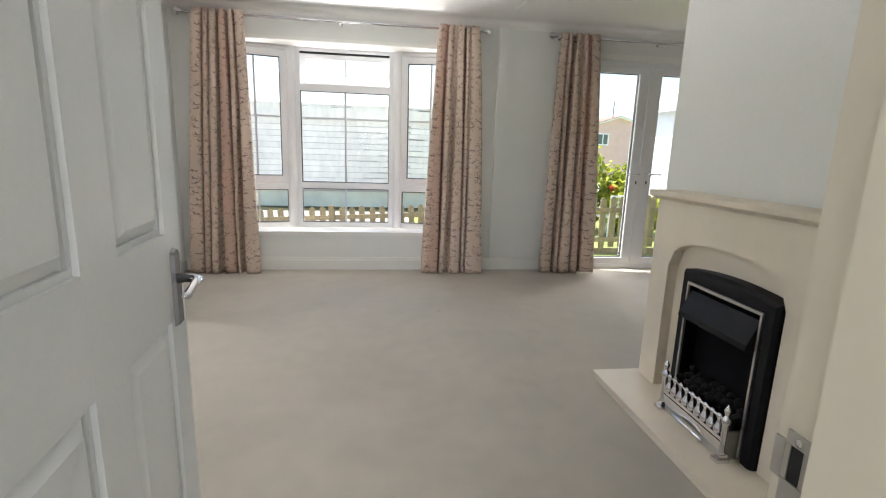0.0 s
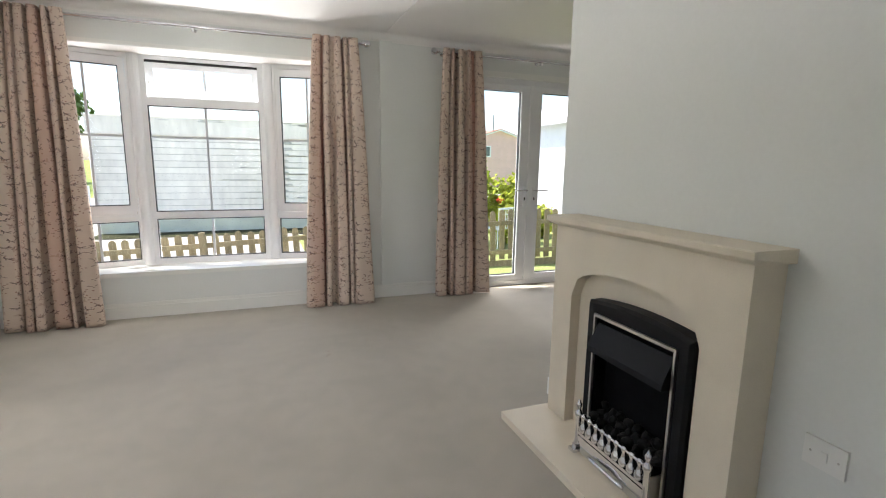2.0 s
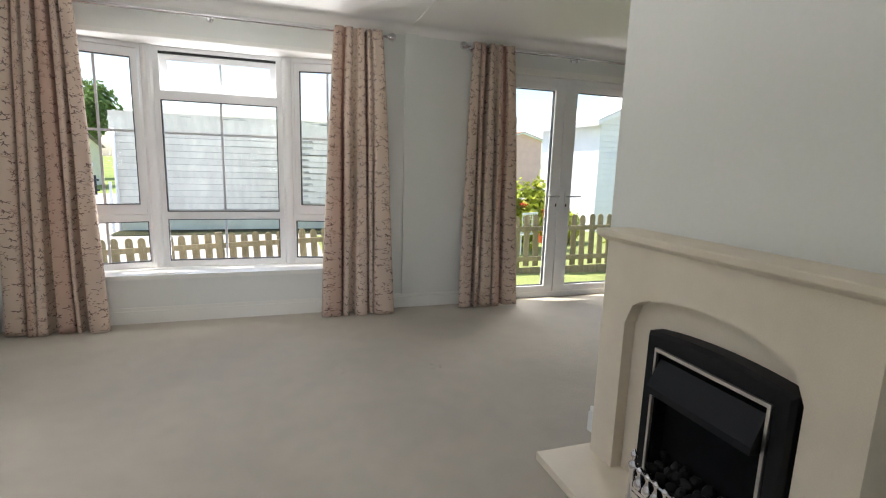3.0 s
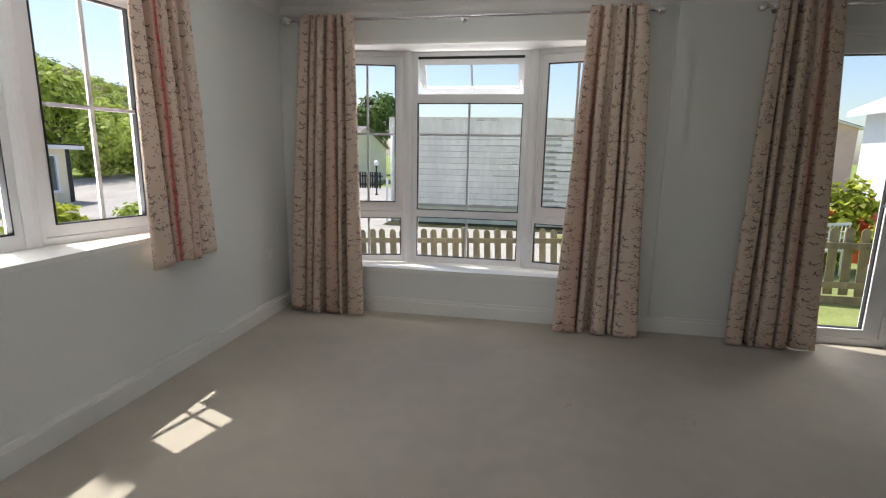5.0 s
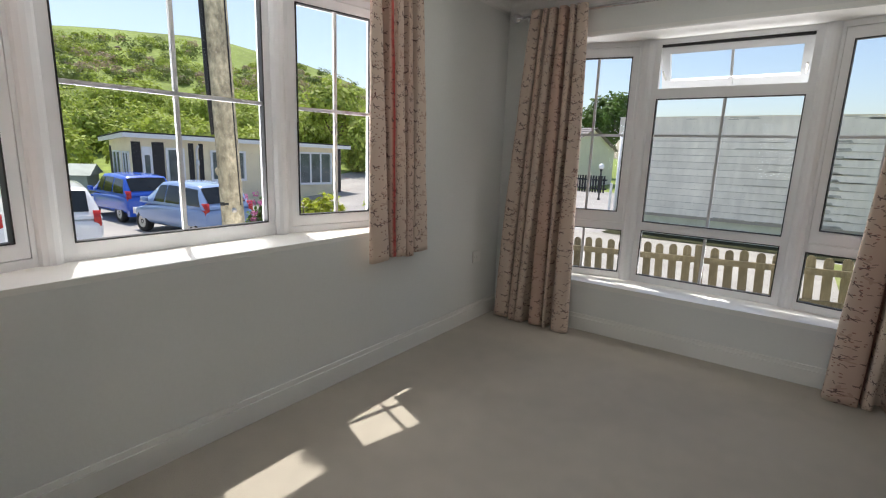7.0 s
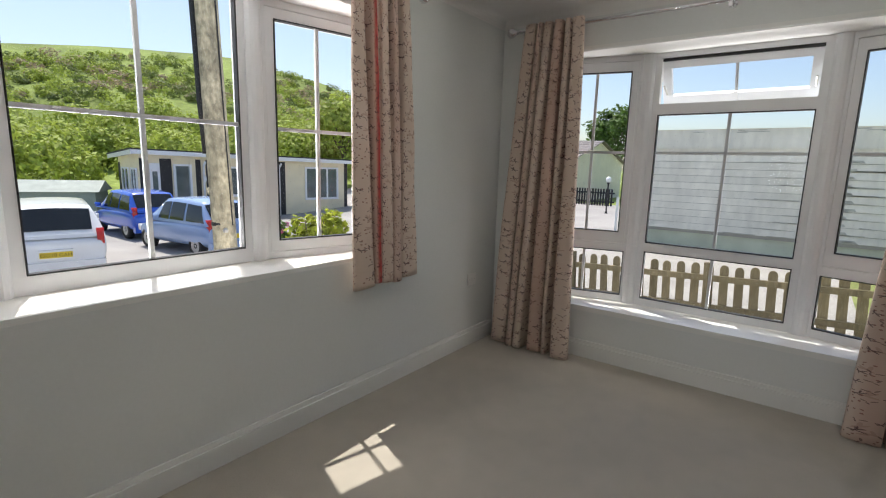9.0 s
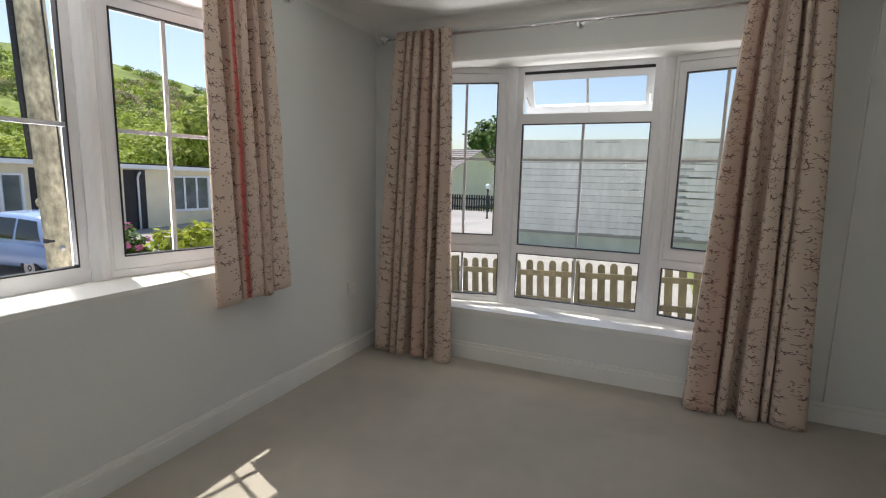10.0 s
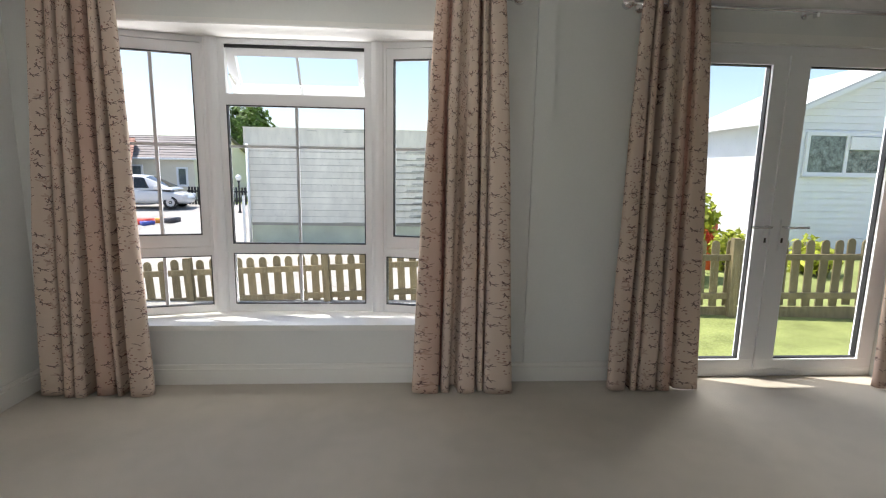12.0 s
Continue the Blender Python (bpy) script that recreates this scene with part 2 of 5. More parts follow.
    bm.faces.new(lo[::-1]), bm.faces.new(hi)
    for i in range(len(pts)):
        j = (i + 1) % len(pts)
        bm.faces.new((lo[i], lo[j], hi[j], hi[i]))
    return bm


def lathe(profile, segs=20, m=Matrix(), bm=None):
    """A turned body about z from (radius, height) pairs."""
    bm = bm or bmesh.new()
    rings = [[bm.verts.new(m @ Vector((r * math.cos(2 * math.pi * i / segs), r * math.sin(2 * math.pi * i / segs), z))) for i in range(segs)] for r, z in profile]
    for a, b in zip(rings, rings[1:]):
        for i in range(segs):
            j = (i + 1) % segs
            bm.faces.new((a[i], a[j], b[j], b[i]))
    bm.faces.new(rings[0][::-1]), bm.faces.new(rings[-1])
    return bm


def tube(points, r, segs=10, bm=None):
    """A round bar through the points."""
    bm = bm or bmesh.new()
    pts = [Vector(p) for p in points]
    rings = []
    for i, p in enumerate(pts):
        d = (pts[min(i + 1, len(pts) - 1)] - pts[max(i - 1, 0)]).normalized()
        u = d.orthogonal().normalized() if i == 0 else (rings_u - d * rings_u.dot(d)).normalized()
        rings_u = u
        w = d.cross(u)
        rr = r[i] if isinstance(r, (list, tuple)) else r
        rings.append([bm.verts.new(p + rr * (math.cos(2 * math.pi * k / segs) * u + math.sin(2 * math.pi * k / segs) * w)) for k in range(segs)])
    for a, b in zip(rings, rings[1:]):
        for k in range(segs):
            j = (k + 1) % segs
            bm.faces.new((a[k], a[j], b[j], b[k]))
    bm.faces.new(rings[0][::-1]), bm.faces.new(rings[-1])
    return bm


def structure(name, bm, mat, label, bevel=0.0, category="", smooth=False):
    ob = part(name, bm, mat, bevel=bevel, smooth=smooth)
    return tagged(ob, label, category or name.split("_")[0], kind="structure")


# ---- the room ----
XL, XP, XR = -1.70, 1.58, 4.30        # left wall, fireplace partition, far right wall
YF, YB, YD = 5.10, 0.85, -1.60        # front wall, doorway wall, hall's end
ZC = 2.33                             # ceiling
BAYX, BAYY, BAYW = -0.257, 2.775, 1.13  # the two bays' centres and half width
FX0, FX1 = 1.96, 3.50                 # garden doors


def wall_along_x(name, y0, y1, x0, x1, holes, label, z1=ZC):
    bm = bmesh.new()
    x = x0
    for a, b, zl, zh in holes:
        box(x, a, y0, y1, 0, z1, bm)
        if zl > 0:
            box(a, b, y0, y1, 0, zl, bm)
        if zh < z1:
            box(a, b, y0, y1, zh, z1, bm)
        x = b
    box(x, x1, y0, y1, 0, z1, bm)
    return structure(name, bm, WALL, label)


wall_along_x("wall_front", YF, YF + 0.12, XL - 0.12, XR + 0.12, [(BAYX - BAYW, BAYX + BAYW, 0.33, 2.06), (FX0, FX1, 0.0, 2.05)], "pale green-grey painted wall with a bay window and garden doors")
bm = bmesh.new()
for y0, y1, z0, z1 in ((YB - 0.1, BAYY - BAYW, 0, ZC), (BAYY - BAYW, BAYY + BAYW, 0, 0.78), (BAYY - BAYW, BAYY + BAYW, 2.06, ZC), (BAYY + BAYW, YF, 0, ZC)):
    box(XL - 0.12, XL, y0, y1, z0, z1, bm)
structure("wall_left", bm, WALL, "pale green-grey painted wall below and beside the street bay")
structure("wall_partition", box(XP, XP + 0.11, YB, 2.892, 0, ZC), WALL, "plain pale painted partition behind the fireplace", bevel=0.004)
wall_along_x("wall_door", YB - 0.1, YB, XL, XR, [(-0.36, 0.48, 0.0, 2.02)], "pale painted wall with the doorway")
structure("wall_right", box(XR, XR + 0.12, YB - 0.1, YF, 0, ZC), WALL, "pale painted wall closing the dining end")
structure("wall_hall_left", box(-0.92, -0.82, YD, YB - 0.1, 0, ZC), WALL, "pale painted hall wall")
structure("wall_hall_right", box(0.82, 0.92, YD, YB - 0.1, 0, ZC), WALL, "pale painted hall wall")
# unseen hall end; its opening is made up to let the added lamp in
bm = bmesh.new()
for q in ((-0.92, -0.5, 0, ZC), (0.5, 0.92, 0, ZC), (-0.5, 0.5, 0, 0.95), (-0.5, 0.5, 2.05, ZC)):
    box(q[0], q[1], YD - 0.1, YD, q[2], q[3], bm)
structure("wall_hall_end", bm, WALL, "unseen pale hall end with an opening made up for the added lamp")
structure("floor", box(XL, XR, YD, YF + 0.10, -0.05, 0.0), CARPET, "beige fitted carpet with faint wear marks")
# runs past the front wall as an added eave that trims the sun
structure("ceiling", box(XL - 0.2, XR + 0.2, YD - 0.1, YF + 0.26, ZC, ZC + 0.10), CEILING, "white painted ceiling")
structure("house_base", box(XL - 0.1, XR + 0.1, YD, YF + 0.08, -0.60, -0.052), material("skirting_brick", (0.45, 0.40, 0.35), 0.8, mottle=0.1), "plinth under the home's floor", category="plinth")

# coving between walls and ceiling
def coving(name, a, b):
    """A hollow cornice along the plan line a to b, room on the line's left."""
    d = (Vector(b) - Vector(a)).normalized()
    nrm = Vector((-d.y, d.x))
    prof = [(0, 0)] + [(0.066 * (1 - math.cos(i * math.pi / 12)) + 0.002, -0.066 * (1 - math.sin(i * math.pi / 12)) - 0.002) for i in range(7)]
    bm = bmesh.new()
    ends = [[bm.verts.new((p[0] + nrm.x * u, p[1] + nrm.y * u, ZC + w)) for u, w in prof] for p in (a, b)]
    k = len(prof)
    for i in range(k):
        j = (i + 1) % k
        bm.faces.new((ends[0][i], ends[0][j], ends[1][j], ends[1][i]))
    bm.faces.new(ends[0][::-1]), bm.faces.new(ends[1])
    structure(name, bm, CEILING, "white plaster coving", category="coving", smooth=False)


coving("coving_front", (XR, YF), (XL, YF))
coving("coving_left", (XL, YF), (XL, YB))
structure("ceiling_strip", box(1.20, 1.262, YB, YF - 0.07, ZC - 0.006, ZC + 0.001), CEILING, "white cover strip along the ceiling joint", category="trim", bevel=0.002)
structure("wall_strip", box(1.156, 1.264, YF - 0.018, YF + 0.001, 0.12, ZC - 0.06), WALL, "painted cover strip over the wall joint", category="trim", bevel=0.003)


# added out of view to keep the sun off the floor below
structure("eaves", box(XL - 0.2, 1.25, YF + 0.2605, YF + 0.41, ZC, ZC + 0.10), CEILING, "unseen eaves added over the front bay to block the sun", category="eaves", bevel=0.004)


def baseboard(name, a, b):
    """A skirting board with a stepped top along the plan line a to b, room on the line's left."""
    bm = obox(a, b, 0.0, 0.019, 0.0, 0.095)
    obox(a, b, 0.0, 0.010, 0.0955, 0.12, bm)
    structure(name, bm, TRIM, "white painted skirting board", category="baseboard", bevel=0.003)


baseboard("baseboard_front", (FX0 - 0.05, YF), (XL, YF))
baseboard("baseboard_front_right", (XR, YF), (FX1 + 0.05, YF))
baseboard("baseboard_left", (XL, YF - 0.016), (XL, YB))
baseboard("baseboard_partition", (XP, YB), (XP, 1.73))
baseboard("baseboard_partition_nib", (XP, 2.735), (XP, 2.908))
baseboard("baseboard_partition_end", (XP, 2.892), (XP + 0.11, 2.892))


# ---- bay windows ----
def bay_window(m, sill, low_row, depth, wing, thick):
    """A splayed three-sided bay: x along the wall, y outwards, origin at the wall's inner face at floor level."""
    w = thing("bay_window", "white framed bay window, " + ("with its small top light propped open" if low_row else "street side, with slim glazing bars"), "window", m, kind="structure")
    D, C, E = depth, 0.50, BAYW - 0.005
    head = 2.06
    # front bay's outer head is widened, unseen, to hold off the sun
    over = 0.10 if low_row else 0.0
    # board, soffit, apron
    plan = [(-E, 0.006), (E, 0.006), (E, wing + 0.025), (C + 0.02 + over, D + 0.036 + over), (-C - 0.02 - over, D + 0.036 + over), (-E, wing + 0.025)]
    part("window_sill", prism([(-E, 0.002 if not low_row else -0.012), (E, 0.002 if not low_row else -0.012), (E, wing + 0.02), (C + 0.04, D + 0.02), (-C - 0.04, D + 0.02), (-E, wing + 0.02)], sill - thick, sill), TRIM, w, "glossy white window board", bevel=0.004)
    part("soffit", prism(plan, head - 0.004, head + 0.08), CEILING, w)
    part("bay_base", prism(plan, sill - 0.11, sill - thick - 0.002), UPVC, w)
    part("bay_roof", prism([(-E + 0.2 - over, 0.121), (E - 0.2 + over, 0.121), (C + 0.02 + over, D + 0.04 + over), (-C - 0.02 - over, D + 0.04 + over)], head + 0.082, head + 0.15), UPVC, w)
    # one framed stretch of wall-window along a plan line
    def stretch(a, b, rails, stiles, bars_h, bars_v, panes):
        for z0, z1 in rails:
            part("window_frame", obox(a, b, -0.035, 0.014, z0, z1), UPVC, w, bevel=0.006)
        L = (Vector(b) - Vector(a)).length
        d = (Vector(b) - Vector(a)).normalized()
        at = lambda s: (a[0] + d.x * s, a[1] + d.y * s)
        for s0, s1, z0, z1 in stiles:
            part("window_frame", obox(at(s0), at(s1), -0.034, 0.013, z0, z1), UPVC, w, bevel=0.006)
        for s0, s1, z0, z1 in panes:
            g = part("pane", obox(at(s0 - 0.008), at(s1 + 0.008), -0.004, 0.004, z0 - 0.008, z1 + 0.008), GLASS, w, "clear glass")
            g.visible_shadow = False
            bead = bmesh.new()
            for u0, u1, v0, v1 in ((s0 - 0.001, s1 + 0.001, z0 - 0.001, z0 + 0.005), (s0 - 0.001, s1 + 0.001, z1 - 0.005, z1 + 0.001), (s0 - 0.001, s0 + 0.005, z0 + 0.005, z1 - 0.005), (s1 - 0.005, s1 + 0.001, z0 + 0.005, z1 - 0.005)):
                obox(at(u0), at(u1), -0.016, 0.016, v0, v1, bead)
            part("seal", bead, RUBBER, w, "black glazing seal")
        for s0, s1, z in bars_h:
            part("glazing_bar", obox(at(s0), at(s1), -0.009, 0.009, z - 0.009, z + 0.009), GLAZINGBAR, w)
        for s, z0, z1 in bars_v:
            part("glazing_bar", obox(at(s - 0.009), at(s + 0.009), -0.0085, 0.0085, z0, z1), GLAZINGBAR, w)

    # centre: the line runs from +x to -x so that its left is outwards
    a, b = (C, D), (-C, D)
    g0, g1 = C - 0.418, C + 0.418
    if low_row:
        rails = [(sill, 0.417), (0.750, 0.812), (1.667, 1.735), (2.022, head)]
        panes = [(g0, g1, 0.417, 0.750), (g0, g1, 0.812, 1.667)]
        stretch(a, b, rails, [(0.0, g0, sill, head), (g1, 2 * C, sill, head)], [(g0, g1, 1.42)], [(C, 0.417, 0.750), (C, 0.812, 1.667)], panes)
        # open top light, hung at its head and propped out
        vent = part("top_light", box(-0.424, 0.424, -0.022, 0.022, -0.285, -0.232), UPVC, w, "propped-open top light", bevel=0.005)
        vent.matrix_basis = pose(0, D + 0.02, 2.012, 29, 0, 0)
        for q in ((-0.424, -0.37, -0.2318, -0.046), (0.37, 0.424, -0.2318, -0.046), (-0.424, 0.424, -0.0458, 0.0)):
            part("window_frame", box(q[0], q[1], -0.022, 0.022, q[2], q[3]), UPVC, vent, bevel=0.005)
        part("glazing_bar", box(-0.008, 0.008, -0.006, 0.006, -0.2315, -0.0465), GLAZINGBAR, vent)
        g = part("pane", box(-0.376, 0.376, -0.003, 0.003, -0.236, -0.042), GLASS, vent, "clear glass")
        g.visible_shadow = False
        part("window_handle", box(-0.012, 0.012, -0.05, -0.0225, -0.285, -0.215), UPVC, vent, "white window handle", bevel=0.004)
        for x in (-0.40, 0.40):
            part("stay", tube([(x, D + 0.01, 1.85), (x, D + 0.11, 1.81)], 0.006, 6), BRUSHED, w, "steel friction stay")
        part("seal", box(-0.424, 0.424, D - 0.008, D + 0.02, 2.004, 2.021), RUBBER, w, "black rubber seal")
    else:
        stretch(a, b, [(sill, 0.872), (2.015, head)], [(0.0, g0, sill, head), (g1, 2 * C, sill, head)], [(g0, g1, 1.462)], [(C, 0.872, 2.015)], [(g0, g1, 0.872, 2.015)])
    # splayed sides
    for s in (1, -1):
        p, q = (s * E, wing), (s * C, D)
        a, b = (p, q) if s > 0 else (q, p)
        L = (Vector(a) - Vector(b)).length
        if s > 0:
            o0, o1 = 0.045, L - 0.058
        else:
            o0, o1 = 0.058, L - 0.045
        st = [(0.0, o0, sill, head), (o1, L, sill, head)]
        c0, c1 = o0 + 0.046, o1 - 0.046
        mid = (c0 + c1) / 2
        if low_row:
            stretch(a, b, [(sill, 0.417), (0.735, 0.79), (2.022, head)], st, [(c0, c1, 1.42)], [(mid, 0.87, 1.955), (mid, 0.417, 0.735)], [(o0, o1, 0.417, 0.735), (c0, c1, 0.87, 1.955)])
            z0, z1, gz0, gz1 = 0.793, 2.019, 0.87, 1.955
        else:
            stretch(a, b, [(sill, 0.835), (2.022, head)], st, [(c0, c1, 1.455)], [(mid, 0.895, 1.97)], [(c0, c1, 0.895, 1.97)])
            z0, z1, gz0, gz1 = 0.838, 2.019, 0.895, 1.97
        d = (Vector(b) - Vector(a)).normalized()
        at = lambda u: (a[0] + d.x * u, a[1] + d.y * u)
        sash = part("casement", obox(at(o0 + 0.002), at(o1 - 0.002), -0.043, 0.010, z0, gz0), UPVC, w, "opening side casement", bevel=0.007)
        part("window_frame", obox(at(o0 + 0.002), at(o1 - 0.002), -0.043, 0.010, gz1, z1), UPVC, sash, bevel=0.007)
        part("window_frame", obox(at(o0 + 0.002), at(c0), -0.0425, 0.0095, gz0, gz1), UPVC, sash, bevel=0.007)
        part("window_frame", obox(at(c1), at(o1 - 0.002), -0.0425, 0.0095, gz0, gz1), UPVC, sash, bevel=0.007)
        hs = (o1 - 0.03) if s > 0 else (o0 + 0.03)
        hb = obox(at(hs - 0.012), at(hs + 0.012), -0.060, -0.0435, 1.40, 1.47)
        obox(at(hs - 0.009), at(hs + 0.009), -0.078, -0.061, 1.32, 1.455, hb)
        part("window_handle", hb, UPVC, sash, "white window handle", bevel=0.004)
    # straight cheeks between the wall's opening and the splayed sides
    for s in (1, -1):
        a, b = sorted((s * (E + 0.001), s * (E + 0.05)))
        part("cheek", box(a, b, 0.1205, wing + 0.02, sill - 0.11, head + 0.08), UPVC, w)
    # corner posts at the splay
    for s in (1, -1):
        part("window_frame", lathe([(0.044, sill), (0.044, head)], 14, Matrix.Translation((s * C, D, 0))), UPVC, w, smooth=False)
    return w


bay_window(pose(BAYX, YF, 0), 0.366, True, 0.30, 0.155, 0.034)
bay_window(pose(XL, BAYY, 0, 0, 0, 90), 0.802, False, 0.30, 0.15, 0.028)


# ---- garden doors ----
def garden_doors():
    w = thing("garden_doors", "closed white glazed double garden doors with chrome handles", "door", pose(0, YF, 0), kind="structure")
    y0, y1 = 0.03, 0.10
    part("door_frame", box(FX0, FX1, y0, y1 + 0.01, 0.0, 0.05), UPVC, w, "white threshold", bevel=0.004)
    part("door_frame", box(FX0, FX0 + 0.05, y0, y1, 0.051, 2.05), UPVC, w, bevel=0.005)
    part("door_frame", box(FX1 - 0.05, FX1, y0, y1, 0.051, 2.05), UPVC, w, bevel=0.005)
    part("door_frame", box(FX0 + 0.051, FX1 - 0.051, y0, y1, 2.0, 2.05), UPVC, w, bevel=0.005)
    mid = 2.704
    for s, x0, x1, g0, g1 in ((-1, FX0 + 0.053, mid - 0.003, 2.07, 2.58), (1, mid + 0.003, FX1 - 0.053, 2.812, 3.395)):
        leaf = part("door_leaf", box(x0, x1, 0.022, 0.088, 0.054, 0.116), UPVC, w, "white glazed door leaf", bevel=0.006)
        part("rail", box(x0, x1, 0.022, 0.088, 1.943, 1.997), UPVC, leaf, bevel=0.006)
        part("stile", box(x0, g0, 0.022, 0.088, 0.1165, 1.9425), UPVC, leaf, bevel=0.006)
        part("stile", box(g1, x1, 0.022, 0.088, 0.1165, 1.9425), UPVC, leaf, bevel=0.006)
        g = part("pane", box(g0 - 0.006, g1 + 0.006, 0.052, 0.060, 0.112, 1.947), GLASS, leaf, "clear glass")
        g.visible_shadow = False
        bead = bmesh.new()
        for a, b, c, d in ((g0, g1, 0.117, 0.123), (g0, g1, 1.937, 1.943), (g0, g0 + 0.006, 0.124, 1.936), (g1 - 0.006, g1, 0.124, 1.936)):
            box(a, b, 0.040, 0.072, c, d, bead)
        part("seal", bead, RUBBER, leaf, "black glazing seal")
        hx = mid + s * 0.055
        bk = box(hx - 0.014, hx + 0.014, 0.012, 0.0215, 0.83, 1.03)
        part("handle_plate", bk, UPVC, leaf, "white handle plate", bevel=0.004)
        hb = tube([(hx, 0.012, 0.985), (hx, -0.035, 0.985), (hx + s * 0.02, -0.042, 0.985), (hx + s * 0.125, -0.042, 0.987)], 0.008, 10)
        part("door_handle", hb, CHROME, leaf, "chrome lever handle", smooth=True)
        part("keyhole", box(hx - 0.006, hx + 0.006, 0.009, 0.0118, 0.885, 0.915), RUBBER, leaf)
    part("cover_strip", box(mid - 0.028, mid + 0.028, 0.010, 0.0215, 0.058, 1.995), UPVC, w, bevel=0.006)


garden_doors()
bm = box(FX0 - 0.05, FX1 + 0.05, YF - 0.012, YF - 0.0005, 2.055, 2.105)
structure("trim_over_doors", bm, TRIM, "white moulding over the garden doors", category="trim", bevel=0.004)
structure("trim_over_bay", box(BAYX - BAYW, BAYX + BAYW, YF - 0.004, YF - 0.0003, 2.062, 2.085), TRIM, "white trim over the bay opening", category="trim")


# ---- curtains and rods ----
def curtain_rod(m, length, bracket_at, off=0.09):
    """Along x from 0 to length, origin on the wall's face at rod height; y points out of the wall."""
    r = thing("curtain_rod", "slim chrome curtain rod with ball finials", "curtain rod", m)
    part("rod", tube([(0, off, 0), (length, off, 0)], 0.011, 12), CHROME, r, smooth=True)
    for x, s in ((0, -1), (length, 1)):
        part("finial", lathe([(0.012, 0), (0.016, 0.006), (0.012, 0.012), (0.02, 0.018), (0.029, 0.032), (0.032, 0.045), (0.029, 0.058), (0.018, 0.071), (0.003, 0.077)], 16, Matrix.Translation((x, off, 0)) @ Euler((0, radians(90 * s), 0)).to_matrix().to_4x4()), CHROME, r, "chrome ball finial", smooth=True)
    for x in bracket_at:
        b = lathe([(0.022, 0.0), (0.022, 0.006), (0.008, 0.010), (0.008, off - 0.012)], 12, Matrix.Translation((x, 0.0, 0)) @ Euler((radians(-90), 0, 0)).to_matrix().to_4x4())
        box(x - 0.007, x + 0.007, off - 0.016, off + 0.016, -0.035, -0.0125, b)
        part("bracket", b, CHROME, r, smooth=False)
    return r


curtain_rod(pose(0.985, YF, 2.21, 0, 0, 180), 2.53, (0.06, 1.255, 2.47))
curtain_rod(pose(3.75, YF, 2.21, 0, 0, 180), 2.08, (0.06, 1.04, 2.02))
curtain_rod(pose(XL, 4.07, 2.21, 0, 0, -90), 2.54, (0.06, 1.27, 2.48), 0.057)


def curtain(m, top, bottom, z0, z1, folds, seed, label, cloth=1.0, off=0.088, stripe=0.5):
    """A gathered eyelet curtain. x along the wall from top[0]..top[1] to bottom[0]..bottom[1], y out of the wall."""
    rnd = random.Random(seed)
    cu = thing("curtain", label, "curtain", m, "printed curtains")
    # fronts and recesses take turns across the cloth; evenly pleated at the rod, uneven lower down
    segs, per, nv = 2 * folds + 1, 12, 46
    nu = segs * per
    head = [rnd.uniform(0.5, 1.1) if k % 2 == 0 else rnd.choice((0.25, 0.4, 0.8)) for k in range(segs)]
    hem = [rnd.uniform(0.5, 1.3) if k % 2 == 0 else rnd.choice((0.12, 0.2, 0.75)) * rnd.uniform(0.8, 1.2) for k in range(segs)]
    head[0], head[-1] = rnd.uniform(1.2, 1.7), rnd.uniform(1.2, 1.7)
    hem[0], hem[-1] = rnd.uniform(2.2, 3.2), rnd.uniform(2.0, 3.0)
    hem[segs // 2 - segs // 2 % 2] = rnd.uniform(1.6, 2.2)
    am = [rnd.uniform(0.75, 1.25) for _ in range(segs)]
    opens = [rnd.choice((-1.0, -1.0, -1.0, 0.12, 0.4)) if k % 2 else -1.0 for k in range(segs)]
    deep = off > 0.08
    out, back = (0.036, 0.082) if deep else (0.022, 0.048)

    def ends(row):
        total, acc = sum(row), [0.0]
        for q in row:
            acc.append(acc[-1] + q / total)
        return acc

    hd, hm = ends(head), ends(hem)
    verts, uvs = [], []
    for j in range(nv + 1):
        v = j / nv
        z = z1 + (z0 - z1) * v
        e = v ** 0.8
        a, b = top[0] + (bottom[0] - top[0]) * e, top[1] + (bottom[1] - top[1]) * e
        soft = v * v * (3 - 2 * v)
        for i in range(nu + 1):
            u = i / nu
            k = min(i // per, segs - 1)
            f = i / per - k
            x0 = hd[k] + (hm[k] - hd[k]) * soft
            x1 = hd[k + 1] + (hm[k + 1] - hd[k + 1]) * soft
            hump = max(math.sin(math.pi * f), 0.0) ** 0.55
            if k % 2 == 0:
                x = x0 + (x1 - x0) * (f - 0.15 * math.sin(2 * math.pi * f))
                y = out * am[k] * hump * (0.8 + 0.5 * v)
            else:
                x = x0 + (x1 - x0) * (f - 0.05 * math.sin(2 * math.pi * f))
                y = -back * am[k] * hump * min(max((v - opens[k]) / 0.3, 0.15), 1.0)
            x += 0.012 * noise.noise((u * 7, v * 2.1, seed)) * min(1, 3 * v)
            y += off + (0.030 + 0.022 * v if deep else 0.004)
            y += 0.020 * noise.noise((u * 5.0, v * 2.7, seed + 7.7)) * v * (1 if deep else 0.6)
            y += 0.006 * noise.noise((u * folds * 4, v * 8.0, seed + 3.1))
            zz = z - 0.010 * math.sin(u * folds * 2.1 + seed) * v * v
            verts.append((a + (b - a) * x, max(y, 0.014), max(zz, z0 - (0.0 if deep else 0.012))))
            uvs.append(((u - stripe) * cloth + 4.0 * seed, z))
